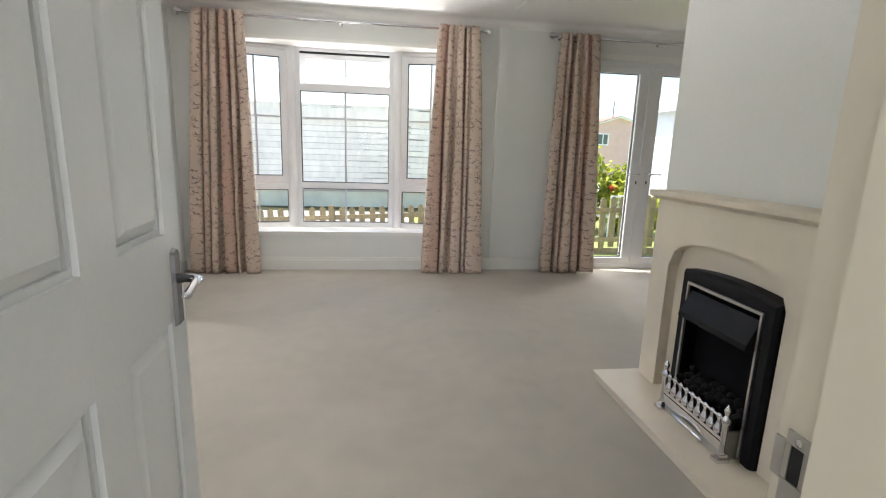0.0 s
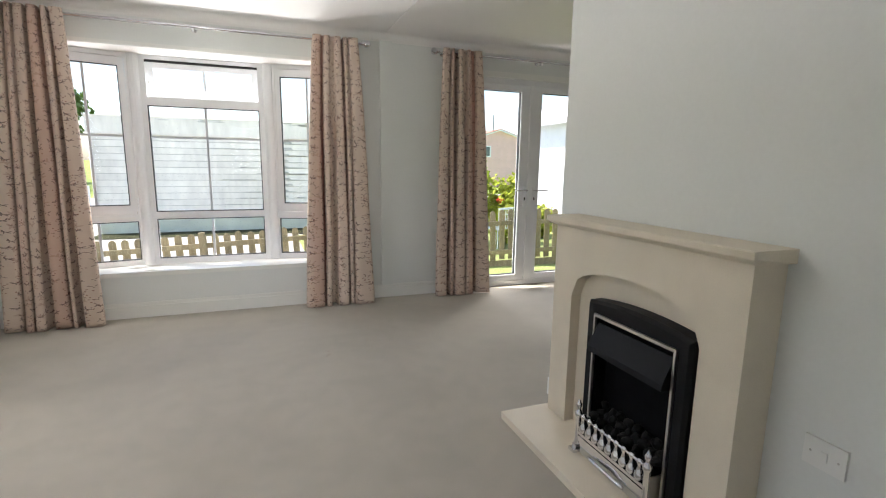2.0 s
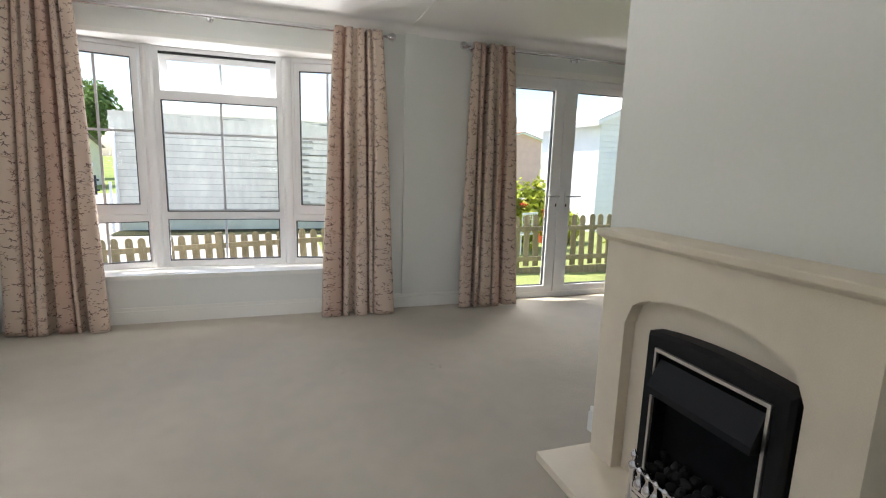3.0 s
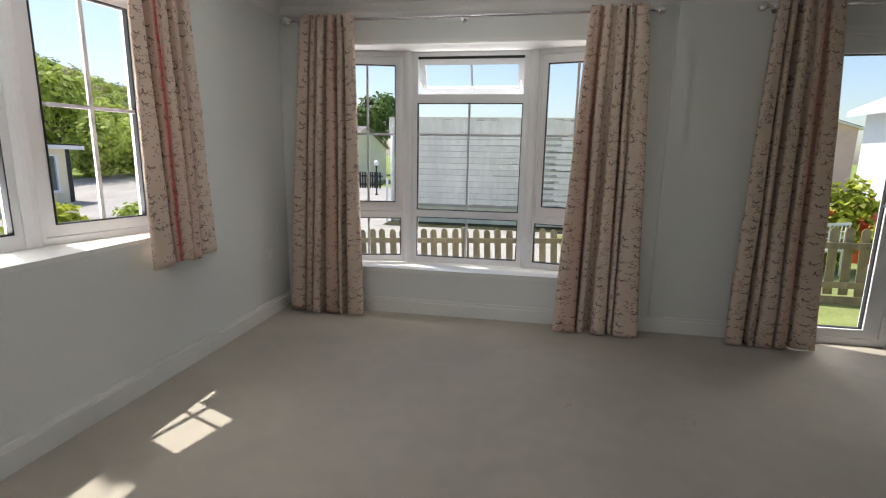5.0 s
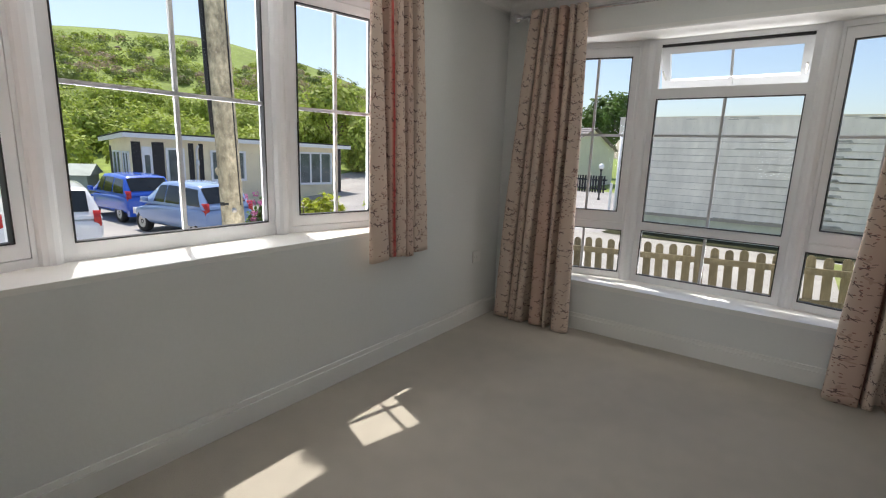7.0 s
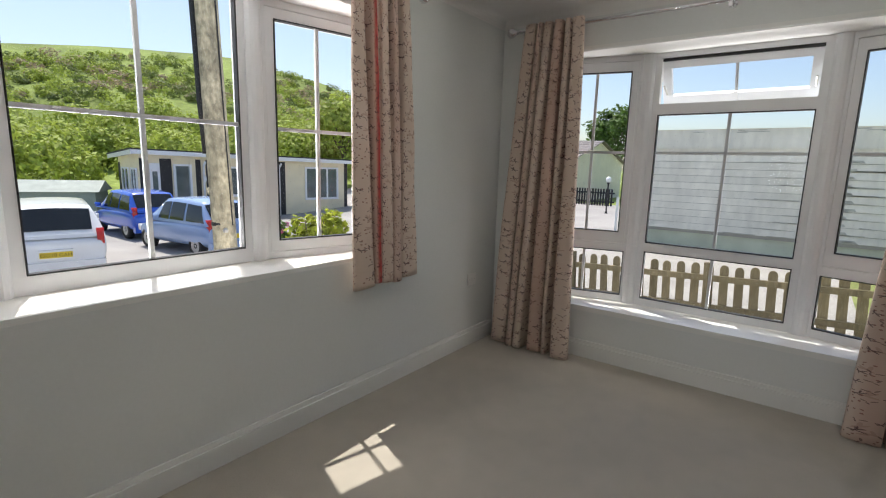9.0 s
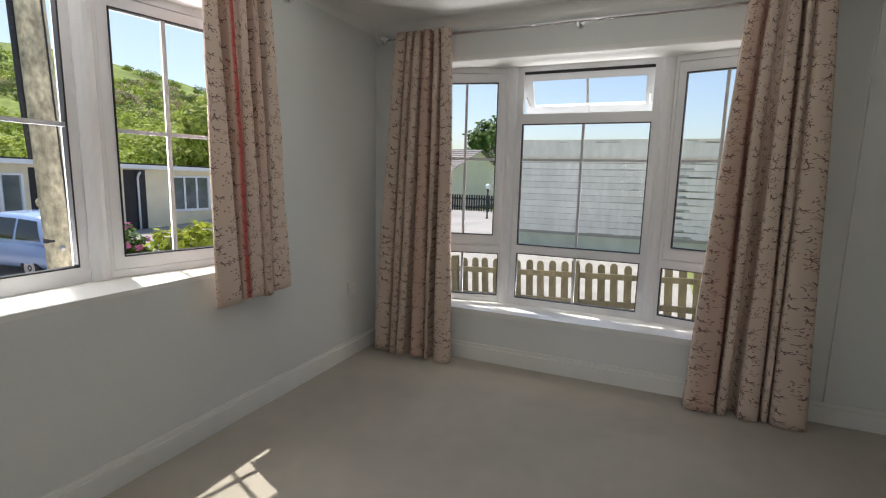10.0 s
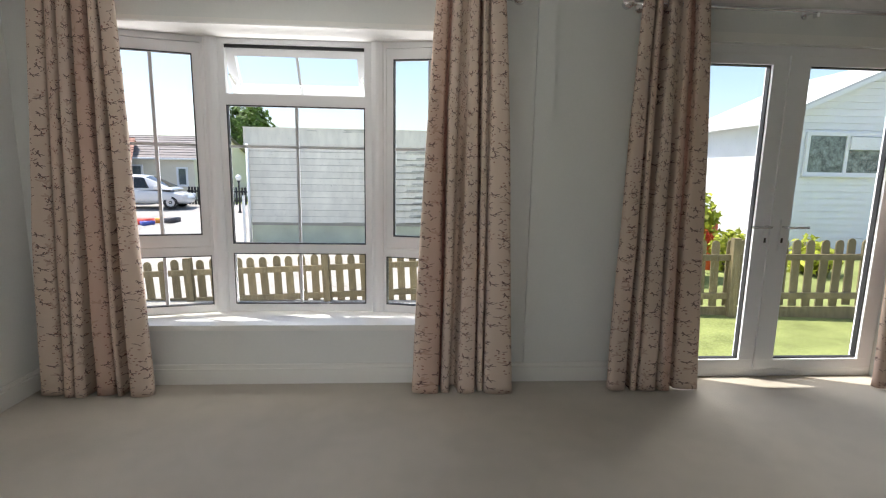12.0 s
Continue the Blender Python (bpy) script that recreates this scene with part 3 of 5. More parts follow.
    faces = [(j * (nu + 1) + i, j * (nu + 1) + i + 1, (j + 1) * (nu + 1) + i + 1, (j + 1) * (nu + 1) + i) for j in range(nv) for i in range(nu)]
    me = bpy.data.meshes.new("cloth")
    me.from_pydata(verts, [], faces)
    layer = me.uv_layers.new(name="UVMap")
    flat = np.array([uvs[me.loops[k].vertex_index] for k in range(len(me.loops))]).ravel()
    layer.data.foreach_set("uv", flat)
    me.materials.append(LINEN if off > 0.08 else SUNLITLINEN)
    me.shade_smooth()
    ob = new("cloth", me)
    ob.parent = cu
    s = ob.modifiers.new("thickness", "SOLIDIFY")
    s.thickness = 0.004
    # eyelet rings on the rod
    for k in range(folds):
        x = top[0] + (top[1] - top[0]) * hd[2 * k + 1]
        ring = bmesh.new()
        pts = [(x, off + 0.002 + 0.021 * math.cos(q * math.pi / 7), 2.21 + 0.021 * math.sin(q * math.pi / 7)) for q in range(15)]
        part("eyelet", tube(pts, 0.004, 6, ring), CHROME, cu, "chrome eyelet", smooth=True)
    return cu


# front wall: x runs from right to left when seen with y out of the wall, so positions are mirrored
def front_curtain(top, bottom, folds, seed, label, stripe):
    curtain(pose(0, YF, 0, 0, 0, 180), (-top[1], -top[0]), (-bottom[1], -bottom[0]), 0.004, 2.238, folds, seed, label, stripe=stripe)


front_curtain((-1.46, -1.06), (-1.61, -1.00), 5, 1, "full-length cream linen curtain with brown and red sprigs", 0.30)
front_curtain((0.585, 0.945), (0.465, 1.06), 4, 2, "full-length cream linen curtain with a rose-shaded fold", 0.82)
front_curtain((1.70, 2.07), (1.64, 2.205), 4, 3, "full-length sprigged curtain beside the garden doors", 0.16)
front_curtain((3.30, 3.68), (3.345, 3.90), 4, 4, "full-length sprigged curtain at the garden doors' far side", 0.5)
curtain(pose(XL, 0, 0, 0, 0, -90), (-3.97, -3.575), (-4.08, -3.575), 0.65, 2.24, 4, 5, "short sill-length sprigged curtain with its stripe reddened as if sunlit", off=0.055, stripe=0.70)
curtain(pose(XL, 0, 0, 0, 0, -90), (-2.00, -1.56), (-1.99, -1.50), 0.665, 2.24, 4, 6, "short sill-length sprigged curtain at the street bay", off=0.055)


# ---- doorway and door ----
def doorway():
    w = thing("door_frame", "cream painted door lining with a steel strike plate", "door frame", kind="structure")
    y0, y1 = YB - 0.115, YB + 0.005
    part("jamb", box(0.44, 0.479, y0, y1, 0, 2.02), LINING, w, bevel=0.003)
    part("jamb", box(-0.359, -0.32, y0, y1, 0, 2.02), LINING, w, bevel=0.003)
    part("head", box(-0.3195, 0.4395, y0, y1, 1.98, 2.02), LINING, w, bevel=0.003)
    part("stop", box(0.427, 0.4398, y0, y1 - 0.043, 0, 1.979), LINING, w, bevel=0.003)
    part("stop", box(-0.3198, -0.307, y0, y1 - 0.043, 0, 1.979), LINING, w, bevel=0.003)
    for y, s in ((y1, 1), (y0, -1)):
        a, b = sorted((y, y + s * 0.014))
        for x0, x1, z0, z1 in ((0.452, 0.512, 0, 2.055), (-0.392, -0.332, 0, 2.055), (-0.3315, 0.4515, 1.995, 2.055)):
            part("architrave", box(x0, x1, a, b, z0, z1), LINING, w, bevel=0.004)
    plate = bmesh.new()
    for yy0, yy1, zz0, zz1 in ((0.819, 0.846, 0.905, 0.918), (0.819, 0.846, 0.842, 0.868), (0.819, 0.826, 0.8685, 0.9045), (0.840, 0.846, 0.8685, 0.9045), (0.8465, 0.858, 0.866, 0.906)):
        box(0.4375, 0.4399, yy0, yy1, zz0, zz1, plate)
    pl = part("strike_plate", plate, BRUSHED, w, "brushed steel strike plate")
    part("latch_hole", box(0.4385, 0.4398, 0.8262, 0.8398, 0.8687, 0.9043), RUBBER, pl)
    part("screw", lathe([(0.0045, 0), (0.004, 0.0012), (0.0015, 0.0016)], 10, Matrix.Translation((0.4375, 0.8325, 0.911)) @ Euler((0, radians(-90), 0)).to_matrix().to_4x4()), CHROME, pl, "steel screw")


doorway()


def panel_door(m):
    """Hinge at the origin, the leaf along x, its seen face towards -y."""
    d = thing("door", "open white four-panel interior door with a chrome lever handle", "door", m)
    W, H, T = 0.75, 1.965, 0.036
    z0 = 0.012
    for x0, x1 in ((0.0, 0.105), (0.325, 0.442), (W - 0.09, W)):
        part("stile", box(x0, x1, 0, T, z0, H), DOORPAINT, d, bevel=0.003)
    for x0, x1 in ((0.1052, 0.3248), (0.4422, W - 0.0902)):
        for a, b in ((z0, 0.20), (0.785, 0.975), (H - 0.11, H)):
            part("rail", box(x0, x1, 0.0002, T - 0.0002, a, b), DOORPAINT, d, bevel=0.0025)
        for a, b in ((0.2002, 0.7848), (0.9752, H - 0.1102)):
            p = part("panel", box(x0, x1, 0.0165, T - 0.012, a, b), DOORPAINT, d)
            fld = bmesh.new()
            g = 0.013
            vo = [fld.verts.new(q) for q in ((x0 + g, 0.0163, a + g), (x1 - g, 0.0163, a + g), (x1 - g, 0.0163, b - g), (x0 + g, 0.0163, b - g))]
            k = g + 0.024
            vi = [fld.verts.new(q) for q in ((x0 + k, 0.002, a + k), (x1 - k, 0.002, a + k), (x1 - k, 0.002, b - k), (x0 + k, 0.002, b - k))]
            fld.faces.new(vi)
            for i in range(4):
                j = (i + 1) % 4
                fld.faces.new((vo[i], vo[j], vi[j], vi[i]))
            part("raised_field", fld, DOORPAINT, p)
            mould = bmesh.new()
            for u0, u1, v0, v1 in ((x0, x1, a, a + 0.012), (x0, x1, b - 0.012, b), (x0, x0 + 0.012, a + 0.0122, b - 0.0122), (x1 - 0.012, x1, a + 0.0122, b - 0.0122)):
                box(u0, u1, 0.0095, 0.0164, v0, v1, mould)
            part("moulding", mould, DOORPAINT, p, bevel=0.003)
    hx = W - 0.055
    for face, s in ((0.0, -1), (T, 1)):
        bk = bmesh.new()
        n = 10
        pts = [(hx + 0.02 * math.cos(math.pi * i / n), 0.922 + 0.018 * math.sin(math.pi * i / n)) for i in range(n + 1)] + [(hx - 0.02, 0.768), (hx + 0.02, 0.768)]
        f0, f1 = face + s * 0.0004, face + s * 0.009
        lo = [bk.verts.new((x, f0, z)) for x, z in pts]
        hi = [bk.verts.new((hx + (x - hx) * 0.8, f1, 0.85 + (z - 0.85) * 0.96)) for x, z in pts]
        bk.faces.new(lo[::-1]), bk.faces.new(hi)
        for i in range(len(pts)):
            j = (i + 1) % len(pts)
            bk.faces.new((lo[i], lo[j], hi[j], hi[i]))
        pl = part("handle_plate", bk, DIMCHROME, d, "long chrome handle plate")
        lever = tube([(hx, face + s * 0.009, 0.872), (hx, face + s * 0.042, 0.872), (hx - 0.012, face + s * 0.052, 0.872), (hx - 0.05, face + s * 0.052, 0.868), (hx - 0.085, face + s * 0.050, 0.858), (hx - 0.108, face + s * 0.050, 0.862)], [0.011, 0.010, 0.010, 0.0085, 0.0095, 0.005], 12)
        part("lever", lever, CHROME, pl, "scrolled chrome lever", smooth=True)
    part("latch", box(W, W + 0.006, 0.010, 0.026, 0.855, 0.89), BRUSHED, d, "brass latch bolt")
    for z in (0.22, 1.72):
        part("hinge", lathe([(0.007, z), (0.007, z + 0.09)], 10, Matrix.Translation((-0.006, T + 0.004, 0))), BRUSHED, d, "steel hinge", smooth=True)
    return d


# hinged on the left jamb, swung into the room a little past square
panel_door(pose(-0.338, YB + 0.022, 0.0, 0, 0, 94.0))


# ---- fireplace ----
SX, SY0, SY1, AY0, AY1 = 1.44, 1.735, 2.715, 1.885, 2.575


def fireplace():
    f = thing("fireplace_surround", "cream stone fireplace surround with an arched recess and mantel", "fireplace")
    # arched front: inner and outer outlines joined as a plate
    n = 20
    cy, half = (AY0 + AY1) / 2, (AY1 - AY0) / 2
    inner = [(AY0, 0.036)]
    for i in range(n + 1):
        t = -1 + 2 * i / n
        e = (1 - abs(t) ** 9) ** (1 / 2.2)
        inner.append((cy + half * t, 0.655 + 0.085 * e + 0.062 * (1 - t * t)))
    inner.append((AY1, 0.036))
    outer = [(SY0, 0.036)]
    for i in range(n + 1):
        outer.append((SY0 + (SY1 - SY0) * i / n, 0.962))
    outer.append((SY1, 0.036))
    bm = bmesh.new()
    x0, x1 = SX, 1.49
    R = {}
    for key, pts in (("i", inner), ("o", outer)):
        for kx, x in ((0, x0), (1, x1)):
            R[key, kx] = [bm.verts.new((XP - 0.001 if key == "o" and kx else x, y, z)) for y, z in pts]
    for i in range(len(inner) - 1):
        bm.faces.new((R["o", 0][i], R["o", 0][i + 1], R["i", 0][i + 1], R["i", 0][i]))
        bm.faces.new((R["o", 1][i], R["o", 1][i + 1], R["i", 1][i + 1], R["i", 1][i]))
        bm.faces.new((R["i", 0][i], R["i", 0][i + 1], R["i", 1][i + 1], R["i", 1][i]))
        bm.faces.new((R["o", 0][i], R["o", 0][i + 1], R["o", 1][i + 1], R["o", 1][i]))
    for i in (0, -1):
        bm.faces.new((R["o", 0][i], R["i", 0][i], R["i", 1][i], R["o", 1][i]))
    part("front_panel", bm, STONE, f, bevel=0.004)
    part("back_panel", box(1.4905, 1.515, AY0 - 0.05, AY1 + 0.05, 0.036, 0.93), STONE, f)
    # mantel: a slab over a chamfered under-moulding
    prof = [(XP - 0.001, 0.9625), (1.432, 0.9625), (1.426, 0.968), (1.405, 0.978), (1.400, 0.984), (1.400, 1.002), (1.403, 1.006), (XP - 0.001, 1.006)]
    bm = bmesh.new()
    ends = []
    for y, s in ((1.71, 1), (2.745, -1)):
        ends.append([bm.verts.new((x, y + s * max(0.0, (x - 1.400)) * (0.5 if z < 0.984 and x < 1.5 else 0.0), z)) for x, z in prof])
    for i in range(len(prof)):
        j = (i + 1) % len(prof)
        bm.faces.new((ends[0][i], ends[0][j], ends[1][j], ends[1][i]))
    bm.faces.new(ends[0][::-1]), bm.faces.new(ends[1])
    part("mantel_shelf", bm, STONE, f, "cream stone mantel shelf")
    return f


fireplace()
tagged(part("hearth", box(1.20, XP - 0.001, 1.735, 2.755, 0.0, 0.0355), STONE, bevel=0.004), "cream stone hearth slab on the carpet", "hearth")


def electric_fire():
    e = thing("electric_fire", "black inset electric fire with a chrome fret and coals", "fire", pose(1.4895, 2.16, 0.037))
    # local: x into the room is negative; y across; z up
    W, H = 0.268, 0.662
    n = 16
    outer = [(-W, 0.0)] + [(-W + 2 * W * i / n, H - 0.022 + 0.022 * (1 - (2 * i / n - 1) ** 2)) for i in range(n + 1)] + [(W, 0.0)]
    iw, ih = 0.214, 0.596
    inner = [(-iw, 0.0)] + [(-iw + 2 * iw * i / n, ih) for i in range(n + 1)] + [(iw, 0.0)]
    bm = bmesh.new()
    A = [bm.verts.new((-0.001, y, z)) for y, z in outer]
    B = [bm.verts.new((-0.058, y * 0.995, z)) for y, z in outer]
    C = [bm.verts.new((-0.072, y * 0.955, z - (0.012 if 0 < k < n + 2 else 0))) for k, (y, z) in enumerate(outer)]
    Dv = [bm.verts.new((-0.070, y, z)) for y, z in inner]
    Ev = [bm.verts.new((-0.001, y, z)) for y, z in inner]
    for P, Q in ((A, B), (B, C), (C, Dv), (Dv, Ev), (Ev, A)):
        for i in range(len(P) - 1):
            bm.faces.new((P[i], P[i + 1], Q[i + 1], Q[i]))
    part("outer_frame", bm, BLACK, e, "matt black arched frame", smooth=False)
    tr = bmesh.new()
    for y0, y1, z0, z1 in ((-iw, -iw + 0.010, 0.02, ih - 0.012), (iw - 0.010, iw, 0.02, ih - 0.012), (-iw, iw, ih - 0.0118, ih)):
        box(-0.080, -0.068, y0, y1, z0, z1, tr)
    part("trim", tr, DULLSILVER, e, "thin silver inner trim")
    fb = bmesh.new()
    box(-0.004, -0.002, -iw, iw, 0.0, ih, fb)
    box(-0.049, -0.0045, -iw + 0.0005, -iw + 0.006, 0.0, ih - 0.001, fb)
    box(-0.049, -0.0045, iw - 0.006, iw - 0.0005, 0.0, ih - 0.001, fb)
    part("firebox", fb, SOOT, e, "dark firebox")
    # sloping hood
    hb = bmesh.new()
    pr = [(-0.030, 0.560), (-0.066, 0.560), (-0.112, 0.468), (-0.116, 0.446), (-0.104, 0.444), (-0.030, 0.450)]
    ends = []
    for y, s in ((-1, 1), (1, -1)):
        ends.append([hb.verts.new((x, y * (0.196 if z > 0.5 else 0.200), z)) for x, z in pr])
    for i in range(len(pr)):
        j = (i + 1) % len(pr)
        hb.faces.new((ends[0][i], ends[0][j], ends[1][j], ends[1][i]))
    hb.faces.new(ends[0][::-1]), hb.faces.new(ends[1])
    part("hood", hb, BLACK, e, "sloping black canopy", bevel=0.004)
    # coal bed
    bed = bmesh.new()
    box(-0.115, -0.006, -0.185, 0.185, 0.03, 0.11, bed)
    part("coal_tray", bed, SOOT, e)
    rnd = random.Random(3)
    shapes = []
    for k in range(4):
        b = bmesh.new()
        bmesh.ops.create_icosphere(b, subdivisions=2, radius=0.022)
        for v in b.verts:
            v.co *= 1 + 0.38 * noise.noise(v.co * 55 + Vector((k * 5, 0, 0)))
            v.co.z *= 0.8
        shapes.append(part("coal", b, COAL, e, smooth=False))
    placed = 0
    for row, (x, z, cnt) in enumerate(((-0.105, 0.128, 9), (-0.078, 0.150, 9), (-0.050, 0.170, 9), (-0.026, 0.185, 8), (-0.085, 0.118, 8))):
        for i in range(cnt):
            mtx = pose(x + rnd.uniform(-0.008, 0.008), -0.168 + 0.336 * i / (cnt - 1) + rnd.uniform(-0.01, 0.01), z + rnd.uniform(-0.008, 0.012), rnd.uniform(0, 360), rnd.uniform(0, 360), rnd.uniform(0, 360))
            if placed < 4:
                shapes[placed].matrix_basis = mtx
            else:
                same("coal", shapes[placed % 4], e, mtx)
            placed += 1
    # chrome fret in front
    fr = part("fret", box(-0.142, -0.130, -0.195, 0.195, 0.040, 0.074), CHROME, e, "chrome fret with turned balusters", bevel=0.004)
    part("fret_rail", box(-0.143, -0.131, -0.195, 0.195, 0.080, 0.094), CHROME, fr, bevel=0.003)
    part("fret_rail", tube([(-0.137, -0.195, 0.166), (-0.137, 0.195, 0.166)], 0.006, 8), CHROME, fr, smooth=True)
    bow = [(-0.150 - 0.012 * math.sin(math.pi * i / 12), -0.10 + 0.2 * i / 12, 0.022 + 0.010 * math.sin(math.pi * i / 12)) for i in range(13)]
    part("fret_swag", tube(bow, 0.008, 8), CHROME, fr, smooth=True)
    part("ash_cover", box(-0.139, -0.122, -0.17, 0.17, 0.002, 0.033), DULLSILVER, fr, bevel=0.003)
    prof = [(0.006, 0.094), (0.013, 0.098), (0.0182, 0.108), (0.0178, 0.120), (0.011, 0.134), (0.0065, 0.150), (0.009, 0.158), (0.0125, 0.166), (0.0115, 0.174), (0.005, 0.180)]
    first = None
    for i in range(9):
        y = -0.160 + 0.04 * i
        if first is None:
            first = part("baluster", lathe(prof, 12), CHROME, fr, smooth=True)
            first.matrix_basis = pose(-0.137, y, 0)
        else:
            same("baluster", first, fr, pose(-0.137, y, 0))
    for y in (-0.195, 0.195):
        part("post", lathe([(0.016, 0.03), (0.016, 0.038), (0.011, 0.050), (0.012, 0.15), (0.017, 0.160), (0.017, 0.174), (0.008, 0.184), (0.007, 0.192), (0.012, 0.202), (0.012, 0.212), (0.005, 0.224), (0.002, 0.232)], 14, Matrix.Translation((-0.137, y, 0))), CHROME, fr, "chrome finial post", smooth=True)
        foot = prism([(-0.165, y - 0.020), (-0.110, y - 0.020), (-0.110, y + 0.020), (-0.165, y + 0.020)], 0.0, 0.014)
        prism([(-0.152, y - 0.012), (-0.118, y - 0.012), (-0.118, y + 0.012), (-0.152, y + 0.012)], 0.0142, 0.031, foot)
        part("foot", foot, CHROME, fr, bevel=0.004)
    for y in (-0.192, 0.192):
        part("side_plate", box(-0.130, -0.056, y - 0.003, y + 0.003, 0.002, 0.12), DULLSILVER, fr)


electric_fire()


# ---- wall plates ----
def wall_plate(name, m, w, h, label, cat):
    """A plate in the x-z plane, facing -y."""
    p = thing(name, label, cat, m)
    part("plate", box(-w / 2, w / 2, -0.009, 0.0, -h / 2, h / 2), PLASTIC, p, bevel=0.003)
    part("rocker", box(-0.009, 0.009, -0.0125, -0.0092, -0.014, 0.012), PLASTIC, p, bevel=0.0015)
    for x in (-0.3 * w * 1.1, 0.3 * w * 1.1):
        part("screw", lathe([(0.0035, 0), (0.003, 0.001)], 8, Matrix.Translation((x, -0.0092, 0)) @ Euler((radians(90), 0, 0)).to_matrix().to_4x4()), BRUSHED, p)
    return p


wall_plate("switch", pose(XP, 1.563, 0.445, 0, 0, -90), 0.11, 0.085, "white plastic fused switch beside the fireplace", "switch")
wall_plate("socket", pose(XL, 4.78, 0.49, 0, 0, 90), 0.10, 0.085, "white plastic wall socket near the corner", "socket")


# ---- carpet dents ----
DENT = material("flattened_carpet", (0.42, 0.36, 0.30), 0.95, grain=0.1, grain_scale=400, spec=0.1)
rnd = random.Random(8)
for gx, gy in ((0.503, 3.837), (1.075, 3.788)):
    d = thing("carpet_mark", "small dark furniture dent in the carpet", "mark", pose(gx, gy, 0.0), "carpet dents")
    for k in range(6):
        a, r = rnd.uniform(0, 6.3), rnd.uniform(0.0, 0.045)
        b = lathe([(0.010, 0.0005), (0.008, 0.0025), (0.003, 0.003)], 9, Matrix.Translation((r * math.cos(a), r * math.sin(a) * 1.4, 0)) @ Matrix.Diagonal((rnd.uniform(0.5, 1.3), rnd.uniform(0.4, 1.0), 1, 1)))
        part("dent", b, DENT, d, smooth=True)


# ---- outdoors: ground, hill, woods ----
EYE = (0.2, 1.8)
HILL = [(0, 0.0), (18, 0.0), (30, 3.0), (43, 6.6), (50, 8.8), (61, 11.0), (70, 10.6), (79, 9.6), (100, 8.0), (140, 3.0), (170, 0.0), (360, 0.0)]


def hill_at(a):
    a = a % 360
    for (a0, e0), (a1, e1) in zip(HILL, HILL[1:]):
        if a <= a1:
            return e0 + (e1 - e0) * (a - a0) / (a1 - a0)
    return 0.0


def ground_z(x, y):
    """The lie of the land: level by the home, falling to the street side, a hill beyond."""
    dx, dy = x - EYE[0], y - EYE[1]
    r = math.hypot(dx, dy)
    a = math.degrees(math.atan2(-dx, dy))
    z = -0.60
    f = min(max((-x - 4.0) / 7.0, 0.0), 1.0)
    z -= 0.72 * f * f * (3 - 2 * f) * min(max((24 - y) / 8.0, 0.0), 1.0)
    t = min(max((r - 30) / 105.0, 0.0), 1.0)
    h = math.tan(radians(hill_at(a))) * 136 * (0.35 * t + 0.65 * t * t * (3 - 2 * t))
    if r > 135:
        h *= max(0.0, 1 - (r - 135) / 500.0)
    return z + h + (0.8 * noise.noise((x * 0.03, y * 0.03, 0)) * t if t else 0)


GRASS = material("rough_hill_grass", (0.20, 0.255, 0.07), 0.9, mottle=0.35, scale=0.09, grain=0.25, grain_scale=1.6, spec=0.1)
LAWN = material("mown_lawn", (0.215, 0.245, 0.09), 0.9, mottle=0.22, scale=2.2, grain=0.3, grain_scale=60, bump=0.8, bump_scale=90, spec=0.1)
TARMAC = material("pale_worn_tarmac", (0.33, 0.315, 0.30), 0.9, mottle=0.12, scale=0.7, grain=0.12, grain_scale=35, bump=0.3, bump_scale=60)
radii = [0, 3, 6, 9, 12, 15, 18, 22, 26, 30, 36, 44, 54, 66, 80, 95, 110, 122, 132, 140, 160, 200, 300, 500, 1000, 2500]
bm = bmesh.new()
N = 120
prev = None
for r in radii:
    if r == 0:
        ring = [bm.verts.new((EYE[0], EYE[1], ground_z(*EYE)))]
    else:
        ring = []
        for i in range(N):
            a = 2 * math.pi * i / N
            x, y = EYE[0] - r * math.sin(a), EYE[1] + r * math.cos(a)
            ring.append(bm.verts.new((x, y, ground_z(x, y))))
    if prev:
        for i in range(N):
            j = (i + 1) % N
            if len(prev) == 1:
                bm.faces.new((prev[0], ring[i], ring[j]))
            else:
                bm.faces.new((prev[i], ring[i], ring[j], prev[j]))
    prev = ring
structure("ground", bm, GRASS, "green grassy ground rising to a hill", smooth=True)


def sheet(name, x0, x1, y0, y1, lift, mat, label, step=1.5):
    bm = bmesh.new()
    nx, ny = max(1, int((x1 - x0) / step)), max(1, int((y1 - y0) / step))
    g = [[bm.verts.new((x0 + (x1 - x0) * i / nx, y0 + (y1 - y0) * j / ny, ground_z(x0 + (x1 - x0) * i / nx, y0 + (y1 - y0) * j / ny) + lift)) for i in range(nx + 1)] for j in range(ny + 1)]
    for j in range(ny):
        for i in range(nx):
            bm.faces.new((g[j][i], g[j][i + 1], g[j + 1][i + 1], g[j + 1][i]))
    return structure(name, bm, mat, label, smooth=True)


# stretched east past x=5 so grey ground, not grass, bounces the light
sheet("road", -24, 22.0, -8, 27.5, 0.09, TARMAC, "pale worn tarmac between the homes, run east to cut green bounce")
sheet("lawn", 0.9, 12.5, 5.3, 12.9, 0.105, LAWN, "short bright green lawn")
WEEDS = material("weedy_soil", (0.040, 0.042, 0.022), 0.95, mottle=0.4, scale=3, grain=0.4, grain_scale=30, bump=1.0, bump_scale=25, spec=0.1)
GRAVEL = material("pale_gravel", (0.34, 0.325, 0.295), 0.95, mottle=0.12, scale=1.5, grain=0.3, grain_scale=45, bump=0.8, bump_scale=60)
